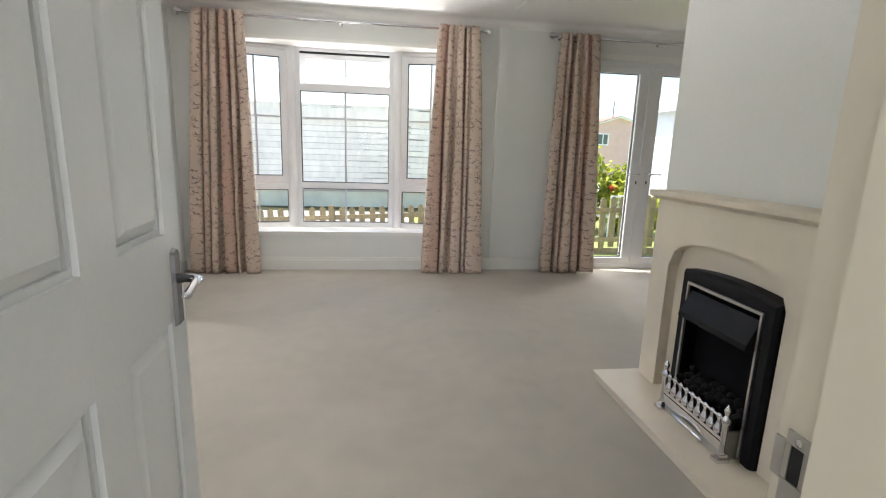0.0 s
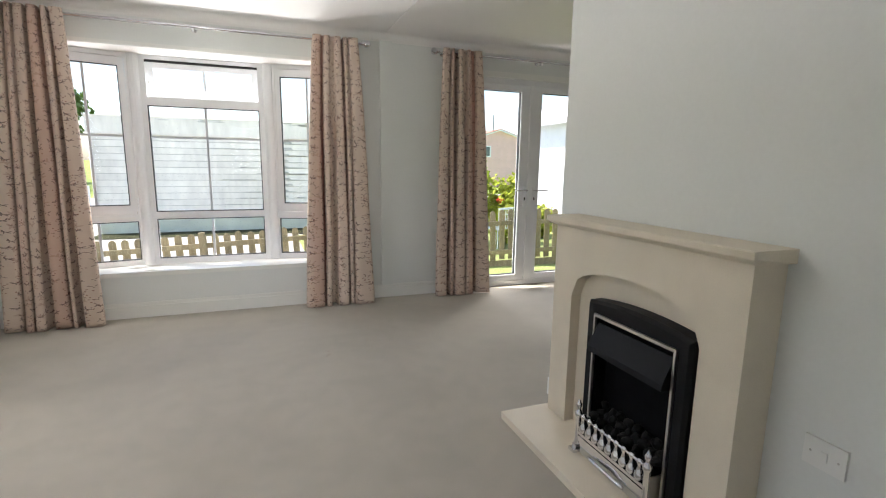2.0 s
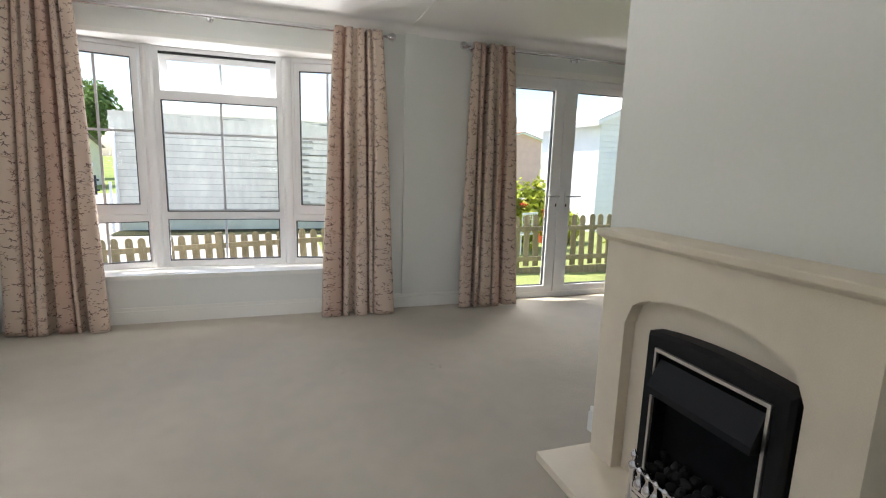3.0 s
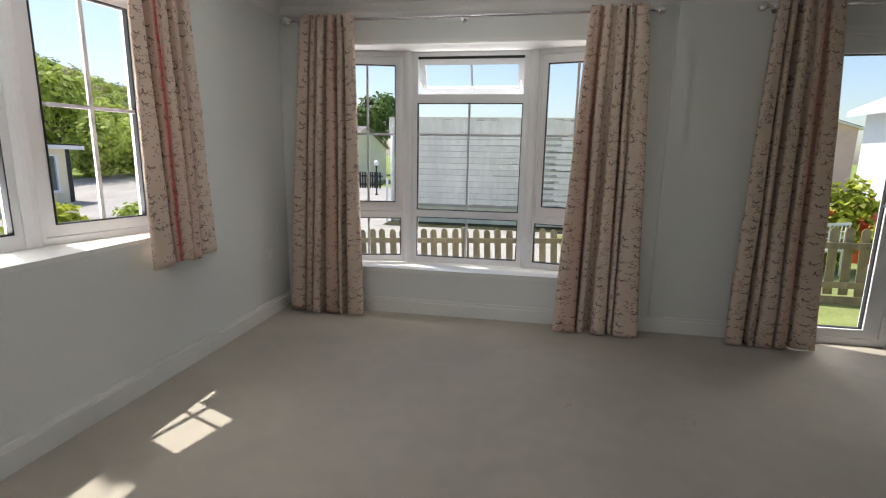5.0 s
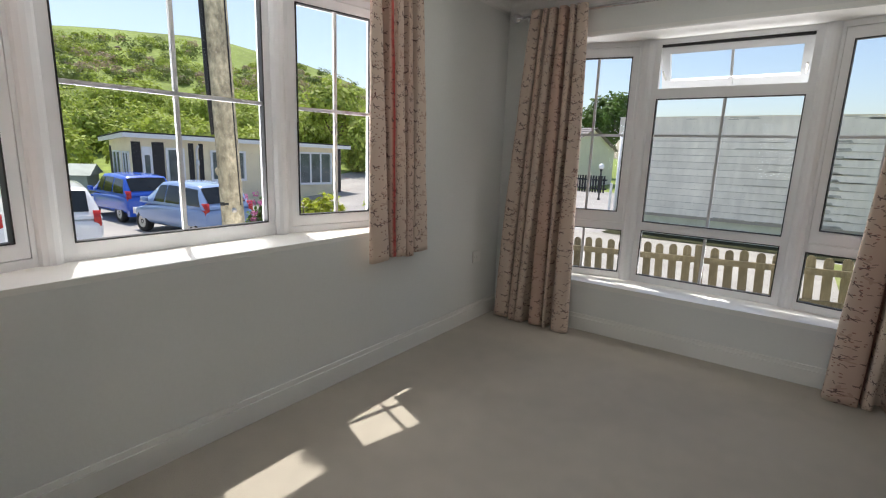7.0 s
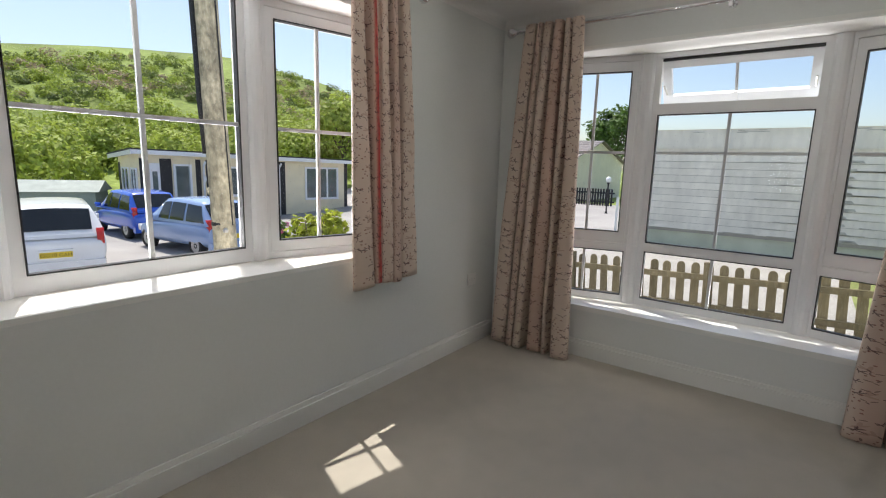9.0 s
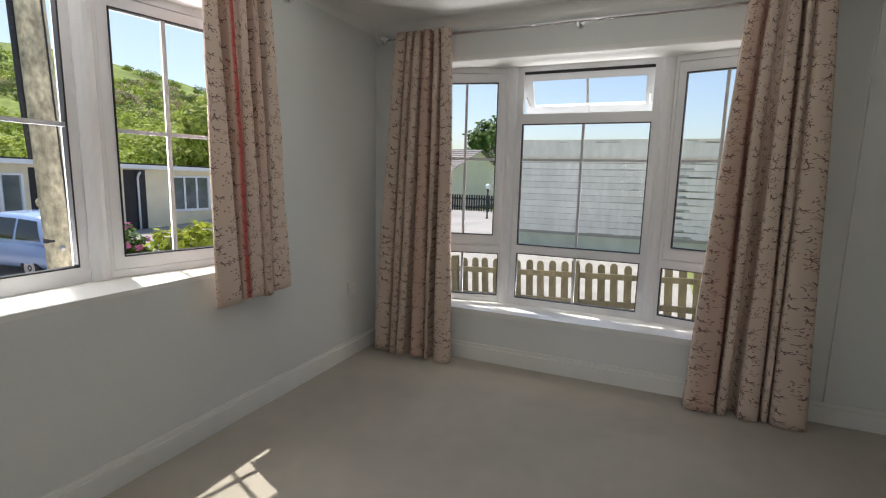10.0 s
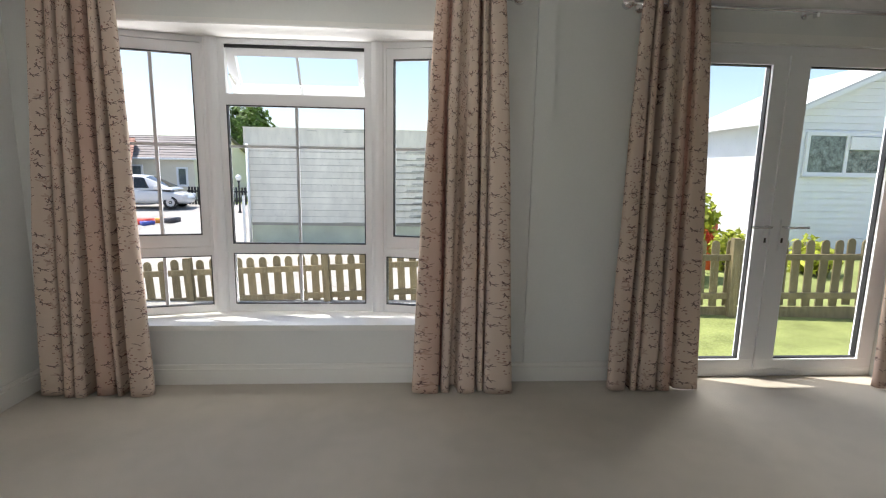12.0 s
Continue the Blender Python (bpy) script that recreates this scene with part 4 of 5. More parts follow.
sheet("gravel_path", -4.6, 0.88, 5.3, 13.1, 0.115, GRAVEL, "pale gravel between the home and the caravan", 0.8)
sheet("planting_bed", -3.4, 5.2, 13.1, 13.98, 0.13, WEEDS, "dark weedy soil along the caravan", 0.6)


def leaf_material(name, colour, spread=0.45):
    m = bpy.data.materials.new(name)
    m.use_nodes = True
    n, l = m.node_tree.nodes, m.node_tree.links
    b = n["Principled BSDF"]
    b.inputs["Roughness"].default_value, b.inputs["Specular IOR Level"].default_value = 0.65, 0.3
    ge = n.new("ShaderNodeNewGeometry")
    r = n.new("ShaderNodeMapRange")
    r.inputs["To Min"].default_value, r.inputs["To Max"].default_value = 1 - spread, 1 + spread
    l.new(ge.outputs["Random Per Island"], r.inputs["Value"])
    v = n.new("ShaderNodeVectorMath")
    v.operation = "SCALE"
    v.inputs[0].default_value = colour
    l.new(r.outputs[0], v.inputs["Scale"])
    l.new(v.outputs[0], b.inputs["Base Color"])
    t, mix = n.new("ShaderNodeBsdfTranslucent"), n.new("ShaderNodeMixShader")
    mix.inputs[0].default_value = 0.3
    l.new(v.outputs[0], t.inputs[0]), l.new(b.outputs[0], mix.inputs[1]), l.new(t.outputs[0], mix.inputs[2])
    l.new(mix.outputs[0], n["Material Output"].inputs[0])
    return m


LEAF = leaf_material("broad_leaves", (0.10, 0.175, 0.035))
WOODLEAF = leaf_material("woodland_leaves", (0.36, 0.43, 0.085), 0.32)
LIMELEAF = leaf_material("lime_green_leaves", (0.38, 0.42, 0.05))
GORSE = leaf_material("dark_gorse", (0.18, 0.225, 0.07), 0.35)
BRACKEN = leaf_material("dry_bracken", (0.40, 0.32, 0.22), 0.35)
PINK = leaf_material("pink_petals", (0.55, 0.17, 0.33), 0.25)
REDFLOWER = leaf_material("red_petals", (0.60, 0.06, 0.03), 0.25)
BARK = material("grey_bark", (0.16, 0.12, 0.09), 0.9, mottle=0.3, scale=4, bump=0.6, bump_scale=30)


def leaves(verts, faces, rnd, centre, rx, rz, count, size):
    """Adds small leaf blades in the outer part of a lumpy crown."""
    for _ in range(count):
        u, a = rnd.uniform(-1, 1), rnd.uniform(0, 2 * math.pi)
        q = math.sqrt(1 - u * u)
        d = Vector((q * math.cos(a), q * math.sin(a), u))
        lump = 0.72 + 0.5 * noise.noise(d * 2.3 + Vector(centre) * 0.37)
        k = lump * rnd.uniform(0.55, 1.0) ** 0.5
        p = Vector((centre[0] + d.x * rx * k, centre[1] + d.y * rx * k, centre[2] + d.z * rz * k))
        nrm = (d + Vector((rnd.uniform(-1, 1), rnd.uniform(-1, 1), rnd.uniform(-0.3, 1.2)))).normalized()
        t = nrm.orthogonal().normalized()
        t = (t * math.cos(a * 3) + nrm.cross(t) * math.sin(a * 3))
        b = nrm.cross(t)
        s = size * rnd.uniform(0.6, 1.3)
        i = len(verts)
        verts += [p - t * s, p + b * s * 0.55, p + t * s, p - b * s * 0.55]
        faces.append((i, i + 1, i + 2, i + 3))


def leaf_mesh(name, verts, faces, mat):
    me = bpy.data.meshes.new(name)
    me.from_pydata([tuple(v) for v in verts], [], faces)
    me.materials.append(mat)
    return me


def tree(name, x, y, height, radius, label, seed, mat=LEAF, count=2600, size=0.16, bare=0.35, low=0.0):
    rnd = random.Random(seed)
    z = ground_z(x, y) + low
    t = thing(name, label, name.split("_")[-1], pose(x, y, z))
    base = height * bare
    bm = tube([(0, 0, -0.1), (0.03, 0.02, base * 0.6), (-0.02, 0.05, base), (0.04, 0, height * 0.75)], [height * 0.03, height * 0.024, height * 0.02, height * 0.007], 9)
    for k in range(6):
        a = k * 1.1 + rnd.uniform(-0.3, 0.3)
        z0 = base * rnd.uniform(0.75, 1.1)
        tube([(0, 0, z0), (0.35 * radius * math.cos(a), 0.35 * radius * math.sin(a), z0 + 0.2 * height), (0.7 * radius * math.cos(a), 0.7 * radius * math.sin(a), z0 + 0.32 * height)], [height * 0.013, height * 0.009, height * 0.003], 6, bm)
    part("trunk", bm, BARK, t, smooth=True)
    v, f = [], []
    top = (height + base) / 2
    leaves(v, f, rnd, (0, 0, top), radius, (height - base) / 2, count // 2, size)
    for k in range(7):
        a = rnd.uniform(0, 6.28)
        leaves(v, f, rnd, (0.55 * radius * math.cos(a), 0.55 * radius * math.sin(a), top + rnd.uniform(-0.3, 0.35) * (height - base)), radius * 0.5, (height - base) * 0.24, count // 14, size)
    o = new("crown", leaf_mesh("crown", v, f, mat))
    o.parent = t
    return t


def bush(x, y, height, radius, label, seed, mat=LEAF, count=1500, size=0.07, flowers=None):
    rnd = random.Random(seed)
    t = thing("bush", label, "bush", pose(x, y, ground_z(x, y)))
    bm = bmesh.new()
    for k in range(5):
        a = k * 1.26
        tube([(0.05 * math.cos(a), 0.05 * math.sin(a), -0.05), (0.4 * radius * math.cos(a), 0.4 * radius * math.sin(a), height * 0.7)], [0.03, 0.008], 6, bm)
    part("stem", bm, BARK, t, smooth=True)
    v, f = [], []
    for k in range(9):
        a, q = rnd.uniform(0, 6.28), rnd.uniform(0, 0.55)
        leaves(v, f, rnd, (q * radius * math.cos(a), q * radius * math.sin(a), height * rnd.uniform(0.3, 0.68)), radius * 0.55, height * 0.33, count // 9, size)
    o = new("foliage", leaf_mesh("foliage", v, f, mat))
    o.parent = t
    if flowers:
        v, f = [], []
        for k in range(8 if flowers == REDFLOWER else 16):
            a, q = rnd.uniform(0, 6.28), rnd.uniform(0.5, 0.95)
            leaves(v, f, rnd, (q * radius * math.cos(a), q * radius * math.sin(a), height * rnd.uniform(0.4, 0.8 if flowers == REDFLOWER else 0.95)), 0.11, 0.09, 26, 0.035)
        o = new("flowers", leaf_mesh("flowers", v, f, flowers))
        o.parent = t
        tagged(o, "flower heads", kind="stuff")
    return t


def at_bearing(deg, r):
    """A place by bearing, degrees to the left of straight ahead, and distance."""
    return EYE[0] - r * math.sin(radians(deg)), EYE[1] + r * math.cos(radians(deg))


# woods behind the street and scrub on the hill
rnd = random.Random(21)
wv, wf = [], []
for k in range(260):
    x, y = at_bearing(rnd.uniform(30, 104), rnd.uniform(33, 56))
    h = rnd.uniform(2.2, 4.2)
    leaves(wv, wf, rnd, (x, y, ground_z(x, y) + h * 0.5), h * 0.55, h * 0.55, 640, 0.165)
ob = new("woodland", leaf_mesh("woodland", wv, wf, WOODLEAF))
tagged(ob, "bright green woodland below the hill", "woods", kind="stuff")
for nm, mat, cnt, lab in (("hill_scrub", GORSE, 300, "dark green scrub on the hillside"), ("hill_bracken", BRACKEN, 170, "patches of brown bracken on the hill"), ("hill_bushes", WOODLEAF, 560, "light green bushes on the hillside")):
    v, f = [], []
    got = 0
    while got < cnt:
        b, r = rnd.uniform(30, 104), rnd.uniform(60, 114)
        x, y = at_bearing(b, r)
        if noise.noise((x * 0.045, y * 0.045, 3.3)) < (-0.16 if r < 98 else 0.14):
            continue
        if r > 106 and rnd.random() < 0.6:
            continue
        h = rnd.uniform(0.6, 1.9)
        leaves(v, f, rnd, (x, y, ground_z(x, y) + h * 0.35), h * 0.9, h * 0.55, 130, 0.17)
        got += 1
    tagged(new(nm, leaf_mesh(nm, v, f, mat)), lab, "scrub", kind="stuff")

tree("broadleaf_tree", -14.3, 46.0, 8.3, 2.6, "leafy green broadleaf tree behind the bungalow", 5, count=5200, size=0.22, low=-0.4)
tree("young_tree", -12.0, 41.0, 6.4, 0.9, "slim young green tree behind the bungalow roof", 6, count=900, size=0.18)
tree("garden_tree", -26.0, 25.0, 6.5, 2.2, "green garden tree beside the parked cars", 7, WOODLEAF, 2200, 0.2)
bush(4.35, 10.5, 2.35, 0.8, "tall yellow-green garden shrub behind the fence", 10, LIMELEAF, 2800, 0.07)
bush(5.3, 10.4, 1.75, 0.62, "bright green garden shrub with red blooms behind the fence", 11, LIMELEAF, 2600, 0.07, REDFLOWER)
bush(6.5, 10.9, 1.1, 0.7, "yellow-green shrub behind the picket fence", 12, LIMELEAF, 1500, 0.06)
bush(8.0, 10.6, 1.0, 0.7, "yellow-green shrub behind the picket fence", 13, LIMELEAF, 1500, 0.06)


# ---- picket fence ----
FENCEWOOD = material("weathered_softwood", (0.195, 0.158, 0.09), 0.85, mottle=0.22, scale=14, stretch=(1.0, 1.0, 0.2), grain=0.15, grain_scale=60, bump=0.5, bump_scale=70, random_tint=0.22)


def picket_fence(m, label, h, x0, cnt, rails, seed):
    """A run along local x, pickets before rails; origin at the ground."""
    f = thing("picket_fence", label, "fence", m)
    w, t, pitch = 0.098, 0.018, 0.168
    prof = [(-w / 2, 0.10), (w / 2, 0.10), (w / 2, h - 0.055)] + [(w / 2 * math.cos(a), h - 0.055 + 0.055 * math.sin(a)) for a in [math.pi * i / 6 for i in range(1, 6)]] + [(-w / 2, h - 0.055)]
    bm = bmesh.new()
    lo = [bm.verts.new((x, 0, z)) for x, z in prof]
    hi = [bm.verts.new((x, t, z)) for x, z in prof]
    bm.faces.new(lo), bm.faces.new(hi[::-1])
    for i in range(len(prof)):
        j = (i + 1) % len(prof)
        bm.faces.new((lo[i], lo[j], hi[j], hi[i]))
    first = part("picket", bm, FENCEWOOD, f)
    r = random.Random(seed)
    first.matrix_basis = pose(x0, 0, 0)
    for k in range(1, cnt):
        same("picket", first, f, pose(x0 + k * pitch, 0, r.uniform(-0.014, 0.014), 0, r.uniform(-0.9, 0.9), 0))
    xe = x0 + cnt * pitch
    post, x = None, x0 - 0.08
    while x < xe:
        if post is None:
            post = part("post", box(-0.045, 0.045, -0.09, -0.001, -0.12, h + 0.03), FENCEWOOD, f, bevel=0.006)
            post.matrix_basis = pose(x, 0, 0)
        else:
            same("post", post, f, pose(x, 0, 0))
        for z in rails:
            part("rail", box(x + 0.046, min(x + 1.754, xe), -0.045, -0.001, z, z + 0.075), FENCEWOOD, f)
        x += 1.80
    part("gravel_board", box(x0, xe, 0.0, 0.022, -0.10, 0.085), FENCEWOOD, f, "dark board along the ground")


# ---- neighbouring homes ----
CARAVAN = material("stained_cream_cladding", (0.75, 0.725, 0.655), 0.6, mottle=0.10, scale=1.1, stretch=(1.0, 1.0, 0.35), grain=0.06, grain_scale=9, bump=0.1, bump_scale=20, random_tint=0.05)
WHITECLAD = material("white_cladding", (0.80, 0.81, 0.83), 0.5, mottle=0.03, scale=2, random_tint=0.03)
CREAMWALL = material("cream_render", (0.82, 0.73, 0.52), 0.8, mottle=0.05, scale=2, bump=0.2, bump_scale=40)
PALEWALL = material("pale_cream_render", (0.72, 0.67, 0.56), 0.8, mottle=0.04, scale=2, bump=0.2, bump_scale=40)
PINKWALL = material("pinkish_render", (0.72, 0.48, 0.47), 0.8, mottle=0.05, scale=2)
BLUEWALL = material("pale_blue_render", (0.58, 0.62, 0.64), 0.8, mottle=0.04, scale=2)
DARKTIMBER = material("black_boarding", (0.02, 0.019, 0.022), 0.6, mottle=0.2, scale=6)
GREYROOF = material("grey_roof_tiles", (0.20, 0.18, 0.175), 0.8, mottle=0.15, scale=3, bump=0.4, bump_scale=20, random_tint=0.12)
REDROOF = material("red_brown_roof_tiles", (0.30, 0.15, 0.11), 0.8, mottle=0.15, scale=3, random_tint=0.12)
# roof felt; its paleness doubles as sun glare on the boarded house
FELT_GLARE = material("pale_felt_and_glare", (0.66, 0.66, 0.68), 0.8, mottle=0.08, scale=2)
DARKGLASS = material("dark_window_glass", (0.10, 0.125, 0.13), 0.06, mottle=0.3, scale=2)
CARGLASS = material("dark_car_glass", (0.015, 0.018, 0.02), 0.05, mottle=0.2, scale=3)
NET = material("pale_net_curtain", (0.45, 0.50, 0.50), 0.7, mottle=0.2, scale=14)
SKIRT = material("green_painted_skirt", (0.634, 0.663, 0.528), 0.7, mottle=0.1, scale=2)


LACEPANE = material("pane_with_lace", (0.17, 0.205, 0.20), 0.12, mottle=0.55, scale=9, grain=0.35, grain_scale=30)


def house_window(parent, x0, x1, z0, z1, y, panes=2, toplight=False):
    """In a wall that faces -y at y."""
    w = part("window", box(x0, x1, y - 0.012, y - 0.001, z0, z1), NET, parent, "white framed window with net curtains")
    fr = bmesh.new()
    t = 0.08
    for a, b, c, d in ((x0 - t, x1 + t, z0 - t, z0), (x0 - t, x1 + t, z1, z1 + t), (x0 - t, x0, z0, z1), (x1, x1 + t, z0, z1)):
        box(a, b, y - 0.05, y - 0.0005, c, d, fr)
    for k in range(1, panes):
        xx = x0 + (x1 - x0) * k / panes
        box(xx - t / 2, xx + t / 2, y - 0.049, y - 0.0125, z0, z1, fr)
    part("frame", fr, UPVC, w)
    part("sill", box(x0 - 0.1, x1 + 0.1, y - 0.10, y - 0.0505, z0 - 0.10, z0 - t), UPVC, w)
    for k in range(panes):
        a, b = x0 + (x1 - x0) * k / panes + t / 2, x0 + (x1 - x0) * (k + 1) / panes - t / 2
        part("pane", box(a, b, y - 0.024, y - 0.0135, z0, z1 - (0.32 if toplight and k == panes - 1 else 0)), LACEPANE if toplight else DARKGLASS, w)
    if toplight:
        part("top_light", box(x0 + (x1 - x0) * (panes - 1) / panes + t / 2, x1, y - 0.10, y - 0.051, z1 - 0.30, z1 - 0.02), UPVC, w, "open white top light", bevel=0.01)


def boards(parent, x0, x1, y, z0, z1, pitch, mat, top=None):
    """Lapped weatherboards on a wall that faces -y; top(x) limits a gable."""
    z = z0
    while z < z1 - 0.02:
        zt = min(z + pitch - 0.010, z1)
        a, b = x0, x1
        if top:
            lo, hi = top(zt)
            a, b = max(a, lo), min(b, hi)
        if b - a > 0.1:
            bm = bmesh.new()
            v = [bm.verts.new(p) for p in ((a, y - 0.026, z), (b, y - 0.026, z), (b, y - 0.008, zt), (a, y - 0.008, zt), (a, y - 0.001, z), (b, y - 0.001, z), (b, y - 0.001, zt), (a, y - 0.001, zt))]
            for q in ((0, 1, 2, 3), (5, 4, 7, 6), (0, 4, 5, 1), (3, 2, 6, 7), (0, 3, 7, 4), (1, 5, 6, 2)):
                bm.faces.new([v[i] for i in q])
            part("board", bm, mat, parent)
        z += pitch


def caravan():
    c = thing("static_caravan", "cream boarded static caravan with grey stains and a shallow roof", "caravan", pose(0.75, 14.0, -0.6))
    hw, H = 4.18, 2.83
    # backing wall coloured dark so the gaps under the boards read as shade
    part("wall", box(-hw, hw, 0.0, 3.6, 0.55, H), material("painted_lap_shade", (0.40, 0.385, 0.345), 0.8, mottle=0.1, scale=2), c)
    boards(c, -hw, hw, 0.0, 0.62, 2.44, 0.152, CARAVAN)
    part("fascia", box(-hw - 0.03, hw + 0.03, -0.045, -0.0275, 2.45, H), CARAVAN, c, "plain stained fascia board")
    part("trim", box(-hw - 0.04, hw + 0.04, -0.055, -0.0455, 2.42, 2.46), CARAVAN, c)
    bm = bmesh.new()
    v = [bm.verts.new(p) for p in ((-hw - 0.06, -0.07, H), (hw + 0.06, -0.07, H), (hw + 0.06, 3.7, H), (-hw - 0.06, 3.7, H), (-hw - 0.06, 1.8, H + 0.10), (hw + 0.06, 1.8, H + 0.10))]
    for q in ((3, 2, 1, 0), (0, 1, 5, 4), (4, 5, 2, 3), (0, 4, 3), (1, 2, 5)):
        bm.faces.new([v[i] for i in q])
    grime = material("grey_green_grime", (0.47, 0.465, 0.42), 0.9, mottle=0.3, scale=5)
    r = random.Random(17)
    stains = bmesh.new()
    for row in range(12):
        z = 0.62 + 0.152 * row + 0.004
        for k in range(r.randint(2, 5)):
            x, w = r.gauss(-0.35, 0.55), r.uniform(0.15, 0.8)
            y = -0.0275
            if -hw < x - w / 2 and x + w / 2 < hw:
                box(x - w / 2, x + w / 2, y - 0.001, y, z - 0.003, z + r.uniform(0.006, 0.018), stains)
        for k in range(4 if row > 5 else 2):
            x, w = -0.10 + r.gauss(0, 0.10), r.uniform(0.05, 0.22)
            v = [stains.verts.new(p) for p in ((x - w, -0.0275, z + 0.01), (x + w, -0.0275, z + 0.01), (x + w * 0.8, -0.0205, z + 0.06), (x - w * 0.7, -0.0210, z + 0.055))]
            stains.faces.new(v)
    for k in range(16):
        x, w = r.uniform(-hw + 0.4, hw - 0.4), r.uniform(0.1, 0.55)
        z = H - r.uniform(0.02, 0.10)
        box(x - w / 2, x + w / 2, -0.0462, -0.0452, z - r.uniform(0.01, 0.03), z, stains)
    part("grime", stains, grime, c, "grey grime along the boards", kind="stuff")
    part("roof", bm, FELT_GLARE, c, "pale felt roof")
    part("skirt", box(-hw + 0.05, hw - 0.05, 0.05, 3.5, 0.0, 0.545), SKIRT, c, "pale green skirt panel")
    part("downpipe", tube([(-hw + 0.05, -0.08, 0.0), (-hw + 0.05, -0.08, 2.45)], 0.035, 8), UPVC, c, smooth=True)
    part("step_rail", box(-hw - 0.12, -hw - 0.07, -0.06, -0.01, 0.0, 1.25), UPVC, c)


caravan()


def gable_home(name, label, m, w, d, eave, ridge, wall, roof, clad=None, ridge_along_x=True, over=0.25):
    """Front at y=0, from x=0 to w, depth d; z from the ground."""
    h = thing(name, label, "house", m)
    if ridge_along_x:
        bm = bmesh.new()
        pts = [(0, 0), (d, 0), (d, eave), (d / 2, ridge), (0, eave)]
        e0 = [bm.verts.new((0, y, z)) for y, z in pts]
        e1 = [bm.verts.new((w, y, z)) for y, z in pts]
        bm.faces.new(e0), bm.faces.new(e1[::-1])
        for i in range(5):
            bm.faces.new((e0[i], e1[i], e1[(i + 1) % 5], e0[(i + 1) % 5]))
        part("wall", bm, wall, h)
        s = (ridge - eave) / (d / 2)
        for y0, y1, z0, z1 in ((-over, d / 2, eave - over * s, ridge), (d / 2, d + over, ridge, eave - over * s)):
            n = 9
            for k in range(n):
                ya, yb = y0 + (y1 - y0) * k / n, y0 + (y1 - y0) * (k + 1) / n
                za, zb = z0 + (z1 - z0) * k / n + 0.02, z0 + (z1 - z0) * (k + 1) / n + 0.02
                b = bmesh.new()
                up = 0.05
                vv = [b.verts.new(p) for p in ((-over, ya, za), (w + over, ya, za), (w + over, yb, zb), (-over, yb, zb), (-over, ya, za + up), (w + over, ya, za + up), (w + over, yb, zb + up * 0.4), (-over, yb, zb + up * 0.4))]
                for q in ((3, 2, 1, 0), (4, 5, 6, 7), (0, 1, 5, 4), (1, 2, 6, 5), (2, 3, 7, 6), (3, 0, 4, 7)):
                    b.faces.new([vv[i] for i in q])
                part("tile_course", b, roof, h)
        part("gutter", tube([(-over, -over - 0.05, eave - over * s), (w + over, -over - 0.05, eave - over * s)], 0.05, 8), UPVC, h, smooth=True)
    else:
        bm = bmesh.new()
        pts = [(0, 0), (w, 0), (w, eave), (w / 2, ridge), (0, eave)]
        e0 = [bm.verts.new((x, 0, z)) for x, z in pts]
        e1 = [bm.verts.new((x, d, z)) for x, z in pts]
        bm.faces.new(e0[::-1]), bm.faces.new(e1)
        for i in range(5):
            bm.faces.new((e0[i], e0[(i + 1) % 5], e1[(i + 1) % 5], e1[i]))
        part("wall", bm, wall, h)
        s = (ridge - eave) / (w / 2)
        for x0, x1, z0, z1 in ((-over, w / 2, eave - over * s, ridge), (w / 2, w + over, ridge, eave - over * s)):
            b = bmesh.new()
            up = 0.05
            under = bmesh.new()
            uu = [under.verts.new(p) for p in ((x0, -over, z0 - 0.10), (x1, -over, z1 - 0.10), (x1, d + over, z1 - 0.10), (x0, d + over, z0 - 0.10), (x0, -over, z0 - 0.001), (x1, -over, z1 - 0.001), (x1, d + over, z1 - 0.001), (x0, d + over, z0 - 0.001))]
            for q in ((3, 2, 1, 0), (4, 5, 6, 7), (0, 1, 5, 4), (1, 2, 6, 5), (2, 3, 7, 6), (3, 0, 4, 7)):
                under.faces.new([uu[i] for i in q])
            part("bargeboard", under, UPVC, h, "white boxed eaves")
            vv = [b.verts.new(p) for p in ((x0, -over, z0), (x1, -over, z1), (x1, d + over, z1), (x0, d + over, z0), (x0, -over, z0 + up), (x1, -over, z1 + up), (x1, d + over, z1 + up), (x0, d + over, z0 + up))]
            for q in ((3, 2, 1, 0), (4, 5, 6, 7), (0, 1, 5, 4), (1, 2, 6, 5), (2, 3, 7, 6), (3, 0, 4, 7)):
                b.faces.new([vv[i] for i in q])
            part("roof", b, roof, h)
        if clad:
            boards(h, 0, w, 0.0, 0.5, ridge - 0.05, 0.155, clad, lambda z: (0 if z < eave else w / 2 * (z - eave) / (ridge - eave), w if z < eave else w - w / 2 * (z - eave) / (ridge - eave)))
    return h


# boarded home beyond the garden doors
# sun glare on this roof is put into its pale colour
h = gable_home("boarded_house", "white weatherboarded home with a brown-edged gable roof, paled for sun glare", pose(8.75, 13.0, -0.6), 5.6, 3.2, 3.31, 4.56, WHITECLAD, FELT_GLARE, WHITECLAD, False, 0.3)
house_window(h, 0.70, 2.52, 2.02, 2.84, -0.027, 2, True)
part("skirt", box(0.02, 5.58, -0.04, -0.0275, 0.0, 0.49), WHITECLAD, h)
# bungalow beyond the caravan
h = gable_home("bungalow", "cream bungalow with a grey tiled roof and small windows", pose(-22.5, 28.0, -0.7), 11.8, 9.5, 2.45, 3.75, PALEWALL, GREYROOF)
house_window(h, 8.2, 9.2, 1.05, 2.0, -0.002, 2)
house_window(h, 11.0, 11.4, 1.1, 1.9, -0.002, 1)
